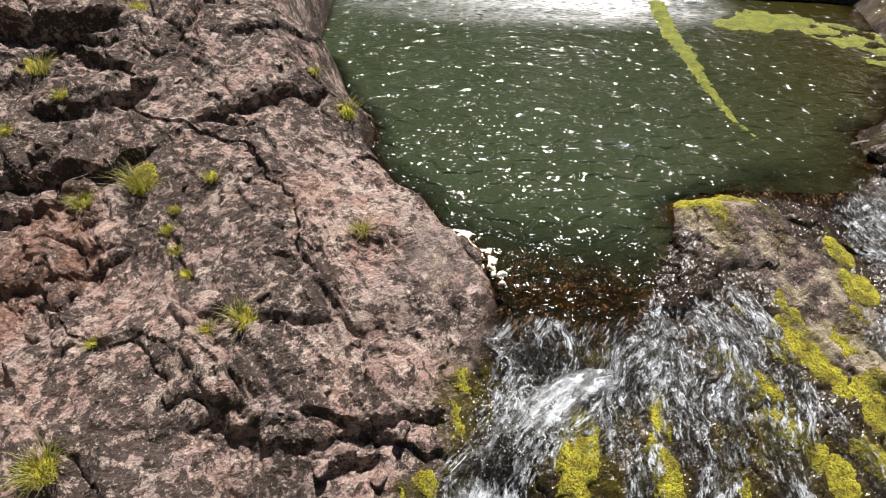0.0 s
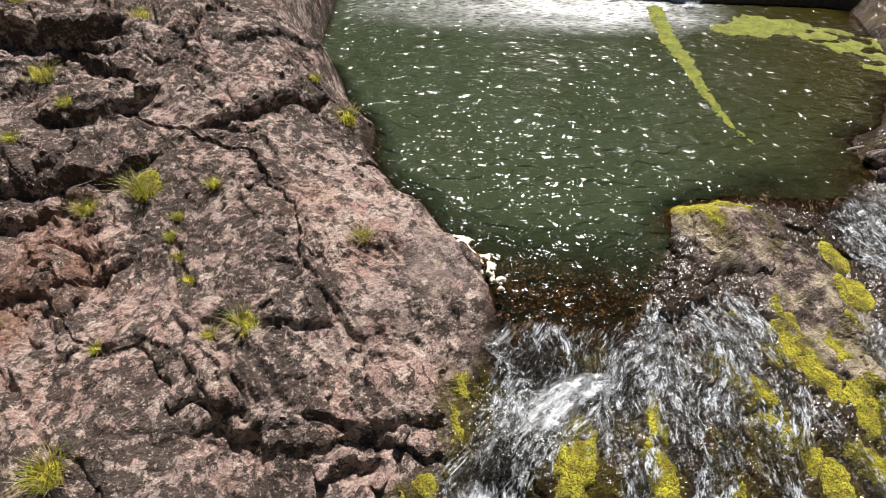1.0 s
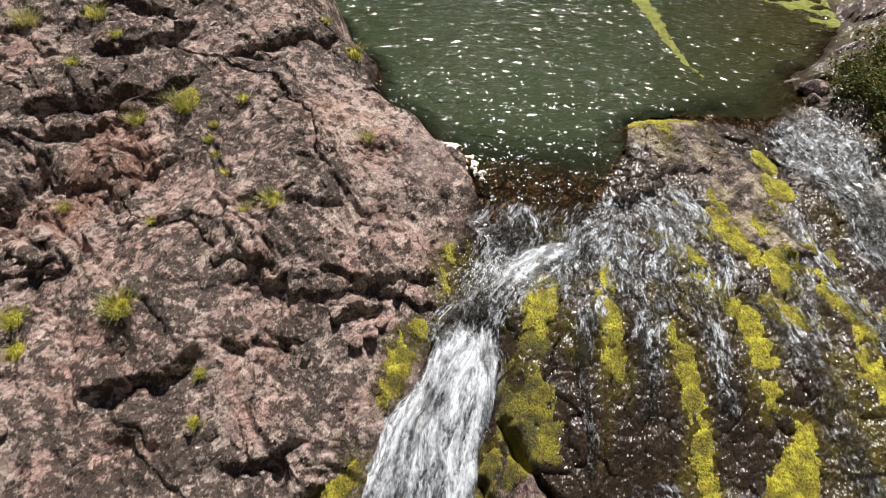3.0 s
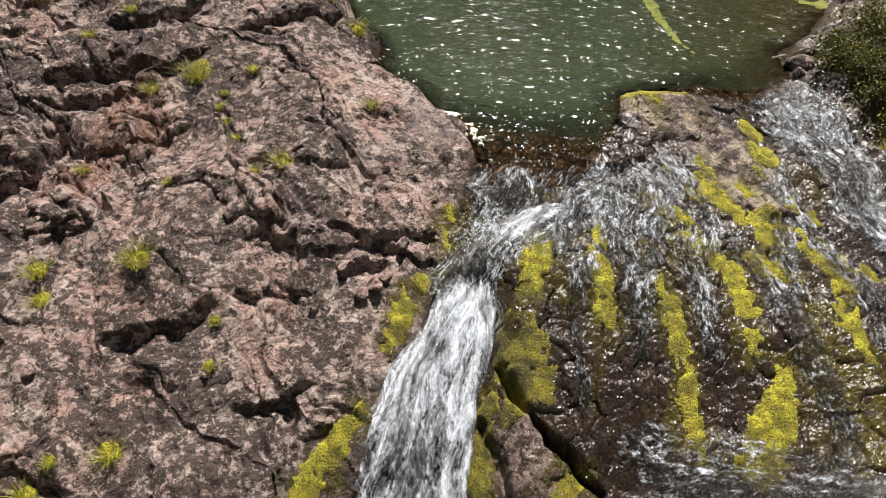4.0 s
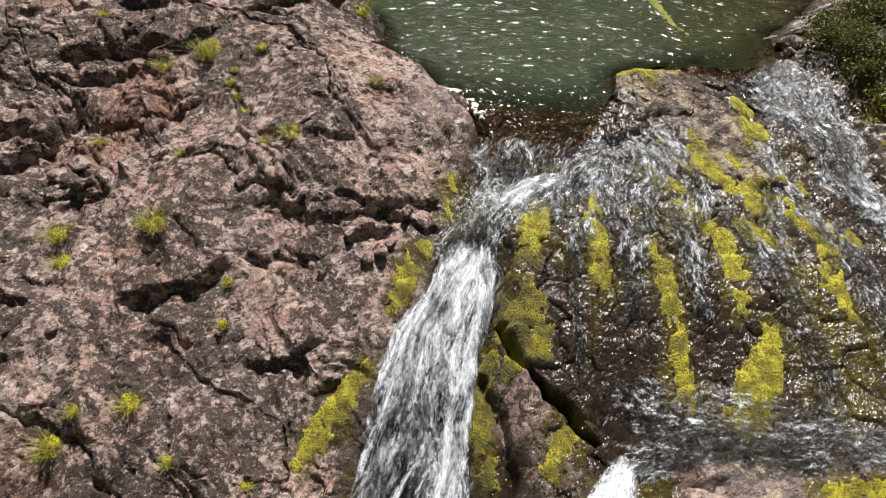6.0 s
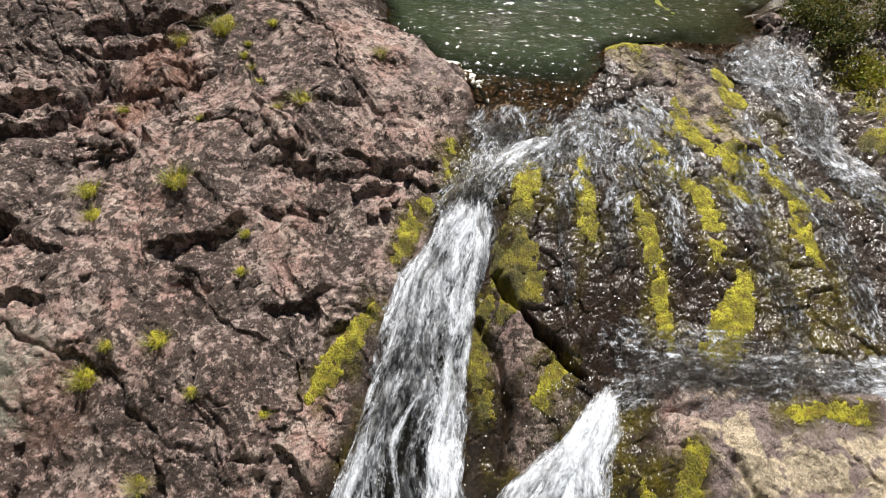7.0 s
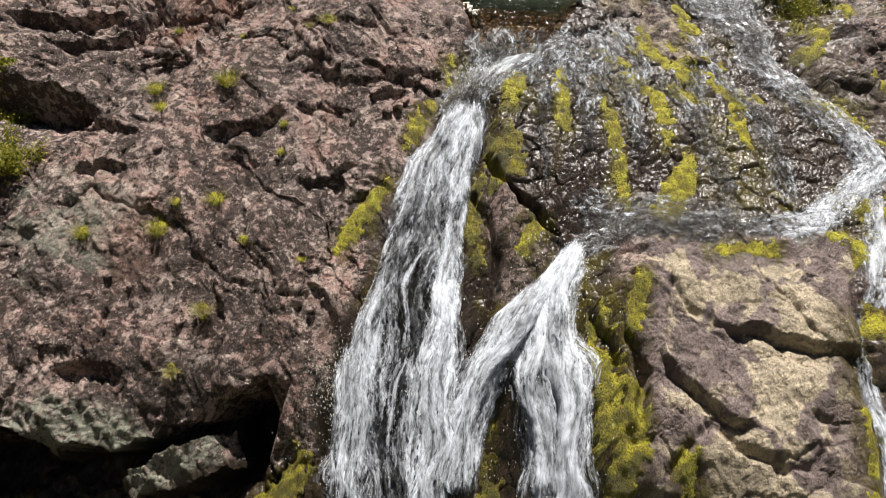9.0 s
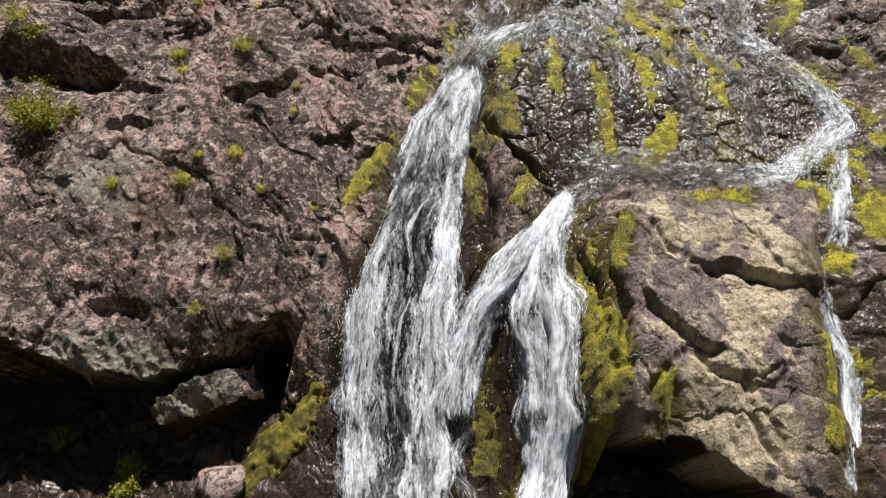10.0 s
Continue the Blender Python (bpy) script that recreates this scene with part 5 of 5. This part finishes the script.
def tuft(x, y, size, seed, dry=0.15, label=""):
    """A tuft of grass: green blades, bleached blades and the cushion that it roots in."""
    rng = random.Random(seed)
    z = float(height(x, y))
    ob = tagged(new("grass_tuft"), label or "green grass tuft rooted in a rock crack", "grass tuft")
    ob.location = (x, y, z)
    size *= 0.85
    n = int(70 + 330 * size)
    v, f = blades(rng, n, size * 0.6, size * 0.85, 0.005 + 0.008 * size, 0.9)
    put("blade_clump", mesh_from("blade_clump", v, f, GRASS, shade=False), ob)
    if dry:
        v, f = blades(rng, max(int(n * dry), 6), size * 0.65, size * 0.95, 0.005, 1.1)
        put("dry_clump", mesh_from("dry_clump", v, f, STRAW, shade=False), ob, "bleached dry grass blades")
    xs = np.arange(-size, size + 0.01, size / 9)
    gx, gy = np.meshgrid(xs, xs)
    m = 1 - np.hypot(gx, gy) / (size * 0.58)
    gz = height(gx + x, gy + y) - z + np.where(m > 0, 0.16 * size * np.sqrt(np.clip(m, 0, 1)), -0.05)
    fc = grid_faces(*gx.shape)[(m > 0)[:-1, :-1].ravel()]
    used, back_ = np.unique(fc, return_inverse=True)
    put("cushion", mesh_from("cushion", np.stack([gx, gy, gz], -1).reshape(-1, 3)[used], back_.reshape(fc.shape), MOSS), ob, "moss cushion under the grass")
    return ob


TUFTS = [
    (-4.05, 5.72, 0.42, 0.2), (-4.75, 5.42, 0.24, 0.8), (-3.14, 5.72, 0.16, 0.2), (-3.5, 5.3, 0.12, 0.1), (-3.5, 5.0, 0.14, 0.1), (-3.35, 4.75, 0.12, 0.1),
    (-3.15, 4.48, 0.13, 0.2), (-2.28, 3.84, 0.26, 0.3), (-2.65, 3.72, 0.14, 1.2), (-1.15, 5.05, 0.17, 1.5), (-1.75, 7.55, 0.3, 0.1), (-5.4, 6.75, 0.2, 0.2), (-4.95, 8.5, 0.26, 0.2),
    (-6.9, 8.5, 0.5, 0.2), (-5.88, 6.1, 0.18, 0.2), (-3.86, 2.3, 0.32, 0.3), (-5.15, 2.15, 0.26, 0.3), (-4.96, 1.8, 0.22, 0.2), (-3.62, 0.2, 0.26, 0.3), (-4.5, -0.24, 0.28, 0.2),
    (-2.8, 1.78, 0.13, 0.2), (-2.78, 1.28, 0.13, 0.2), (-4.22, 0.05, 0.15, 0.2), (-8.3, 2.5, 0.4, 0.2), (-5.7, -0.39, 0.22, 0.2), (-3.66, -1.24, 0.22, 2.0), (-6.75, -3.4, 0.35, 0.3),
    (-4.05, -2.0, 0.18, 1.5), (-2.3, 8.1, 0.16, 0.2), (-6.0, 7.3, 0.3, 0.5), (-6.9, 6.9, 0.35, 1.2), (-5.3, 3.9, 0.16, 0.2), (-3.9, 3.6, 0.13, 0.4), (-2.2, -0.4, 0.12, 0.3), (-3.1, -0.3, 0.14, 0.3),
]
for i, (x, y, size, dry) in enumerate(TUFTS):
    tuft(x, y, size, 500 + i, dry, "dry straw coloured grass tuft in a rock crack" if dry >= 1 else ("thick green grass tuft in a rock crack" if size > 0.3 else ""))


def twig(rng, start, way, length, radius, bend=0.3):
    """A tapered, crooked stick."""
    p, d = Vector(start), Vector(way).normalized()
    rings, n = [], 6
    for i in range(n + 1):
        rings.append((p.copy(), radius * (1 - 0.8 * i / n)))
        d = (d + Vector([rng.uniform(-bend, bend) for _ in range(3)]) * 0.5).normalized()
        p = p + d * length / n
    verts, faces = [], []
    for i, (c, r) in enumerate(rings):
        for k in range(5):
            a = k * 2 * math.pi / 5
            verts.append((c.x + r * math.cos(a), c.y + r * math.sin(a) * 0.7, c.z + r * math.sin(a) * 0.7))
        if i:
            faces += [((i - 1) * 5 + k, (i - 1) * 5 + (k + 1) % 5, i * 5 + (k + 1) % 5, i * 5 + k) for k in range(5)]
    return verts, faces, rings[-1][0]


def bush(x, y, size, seed, label, leaves=900, leaf=0.03, material=None):
    rng = random.Random(seed)
    z = float(height(x, y))
    ob = tagged(new("bush"), label, "bush")
    ob.location = (x, y, z)
    v_all, f_all, tips = [], [], []
    for _ in range(14):
        a = rng.uniform(0, 2 * math.pi)
        v, f, tip = twig(rng, (rng.uniform(-0.15, 0.15) * size, rng.uniform(-0.15, 0.15) * size, -0.03), (math.cos(a), math.sin(a), rng.uniform(0.4, 1.3)), size * rng.uniform(0.5, 1.0), 0.012, 0.5)
        k = len(v_all)
        v_all += v
        f_all += [tuple(i + k for i in q) for q in f]
        tips += [Vector(v[j * 5]) for j in range(2, 7)]
    put("branches", mesh_from("branches", v_all, f_all, TWIG), ob, "thin brown branches")
    verts, faces = [], []
    for _ in range(leaves):
        c = rng.choice(tips) + Vector([rng.gauss(0, 0.12) * size for _ in range(3)])
        c.z = max(c.z, float(height(x + c.x, y + c.y)) - z + 0.01)
        d = Vector([rng.gauss(0, 1) for _ in range(3)]).normalized()
        s = d.cross(Vector((rng.gauss(0, 1), rng.gauss(0, 1), rng.gauss(0, 1)))).normalized()
        l = leaf * rng.uniform(0.6, 1.5)
        k = len(verts)
        up_ = d.cross(s) * l * 0.15
        verts += [tuple(c), tuple(c + d * l * 0.5 + s * l * 0.3 + up_), tuple(c + d * l), tuple(c + d * l * 0.5 - s * l * 0.3 + up_)]
        faces.append((k, k + 1, k + 2, k + 3))
    put("foliage", mesh_from("foliage", verts, faces, material or LEAF, shade=False), ob)
    return ob


bush(6.85, 7.05, 0.75, 601, "dark green leafy bush on the rock shore", 2600, 0.055)
bush(6.95, 6.1, 0.7, 602, "dark green leafy bush on the rock shore", 2400, 0.055)
bush(7.15, 5.2, 0.6, 603, "low yellow green bush beside the outlet", 1800, 0.05, GRASS)
bush(7.6, 7.7, 0.8, 604, "dark green leafy bush on the rock shore", 2400, 0.055)
bush(7.9, 6.2, 0.8, 605, "low green bush on the rock shore", 2000, 0.055)
bush(-7.24, 0.7, 0.72, 606, "olive green low bush on the dry bank", 4600, 0.045, GRASS)
bush(-5.3, -3.9, 0.5, 607, "olive green plants in the shaded hollow", 2200, 0.045, GRASS)
bush(-8.0, 2.0, 0.5, 608, "olive green low bush on the dry bank", 2200, 0.045, GRASS)


def dead_stick(x, y, way, length, radius, seed):
    rng = random.Random(seed)
    v, f, _ = twig(rng, (0, 0, radius), way, length, radius, 0.25)
    ob = put("dead_stick", mesh_from("dead_stick", v, f, TWIG), label="bleached dead stick lying on the rock", category="stick")
    ob.location = (x, y, max(float(height(x, y)), 0.0 if y > 6.5 else -99) + 0.02)
    return ob


dead_stick(6.0, 7.75, (1, 0.1, 0.35), 1.2, 0.026, 701)
dead_stick(6.6, 7.8, (1, 0.35, 0.3), 0.6, 0.01, 702)
dead_stick(-4.95, 5.55, (1, 0.2, 0.25), 0.6, 0.008, 703)
dead_stick(-5.0, 5.4, (1, 0.5, 0.2), 0.55, 0.008, 704)
dead_stick(-5.6, -3.8, (0.2, 0.6, 0.7), 0.5, 0.012, 705)


# ---- loose stones ----
def stone_mesh(seed, flat):
    rng = random.Random(seed)
    bm = bmesh.new()
    bmesh.ops.create_icosphere(bm, subdivisions=3, radius=1.0)
    cuts = [(Vector([rng.gauss(0, 1) for _ in range(3)]).normalized(), rng.uniform(0.5, 0.85)) for _ in range(9)]
    for v in bm.verts:
        for n, d in cuts:
            over = v.co.dot(n) - d
            if over > 0:
                v.co -= n * over * 0.92
        v.co += v.co.normalized() * 0.07 * noise.noise(v.co * 2.2 + Vector((seed, 0, 0)))
        v.co.z *= flat
    me = bpy.data.meshes.new("stone")
    for p in bm.faces:
        p.smooth = True
    bm.to_mesh(me)
    bm.free()
    me.materials.append(ROCK)
    return me


STONES = [stone_mesh(800 + k, 0.55 + 0.08 * (k % 4)) for k in range(8)]


def stone(x, y, r, seed, label):
    rng = random.Random(seed)
    ob = put("stone", STONES[seed % 8], label=label, category="stone", group="loose stones on the bank")
    ob.matrix_basis = Matrix.Translation((x, y, float(height(x, y)) + r * 0.22)) @ Euler((rng.uniform(-0.3, 0.3), rng.uniform(-0.3, 0.3), rng.uniform(0, 6.28))).to_matrix().to_4x4() @ Matrix.Diagonal((r * rng.uniform(0.85, 1.25), r * rng.uniform(0.8, 1.1), r, 1))
    return ob


rng = random.Random(77)
for i, (x, y, r) in enumerate([(-2.75, 4.02, 0.2), (-5.3, 3.35, 0.2), (-5.35, 3.0, 0.17), (-5.1, 2.85, 0.14), (-5.6, 3.2, 0.16), (-0.85, 2.45, 0.14), (-1.0, 2.3, 0.12), (-0.7, 2.6, 0.1), (-1.3, 2.6, 0.1), (-0.5, 3.0, 0.1), (6.3, 7.35, 0.24), (6.2, 7.0, 0.14)]):
    stone(x, y, r, 820 + i, "angular grey brown stone lying on the rock")
for i in range(150):
    x, y = rng.uniform(-7, -0.5), rng.uniform(-2.2, 8)
    if x > np.interp(y, BANK_Y, BANK_X) - 0.3:
        continue
    if float(height(x, y)) > float(height(x, y, SMOOTH_Z)) - 0.01 and rng.random() < 0.7:
        continue
    stone(x, y, rng.choice((0.03, 0.04, 0.05, 0.06, 0.08)), 900 + i, "small angular stone in a rock crack")


def block(name, label, x, y, z, size, turn, mesh, material=None):
    ob = put(name, mesh if material is None else mesh.copy(), label=label, category="boulder")
    if material is not None:
        ob.data.materials[0] = material
    ob.matrix_basis = pose(x, y, z, 12, -8, turn) @ Matrix.Diagonal((*size, 1))
    return ob


block("mossy_boulder", "pinkish boulder at the hollow's edge", -3.5, -4.0, -5.5, (0.5, 0.4, 0.45), -20, STONES[6])
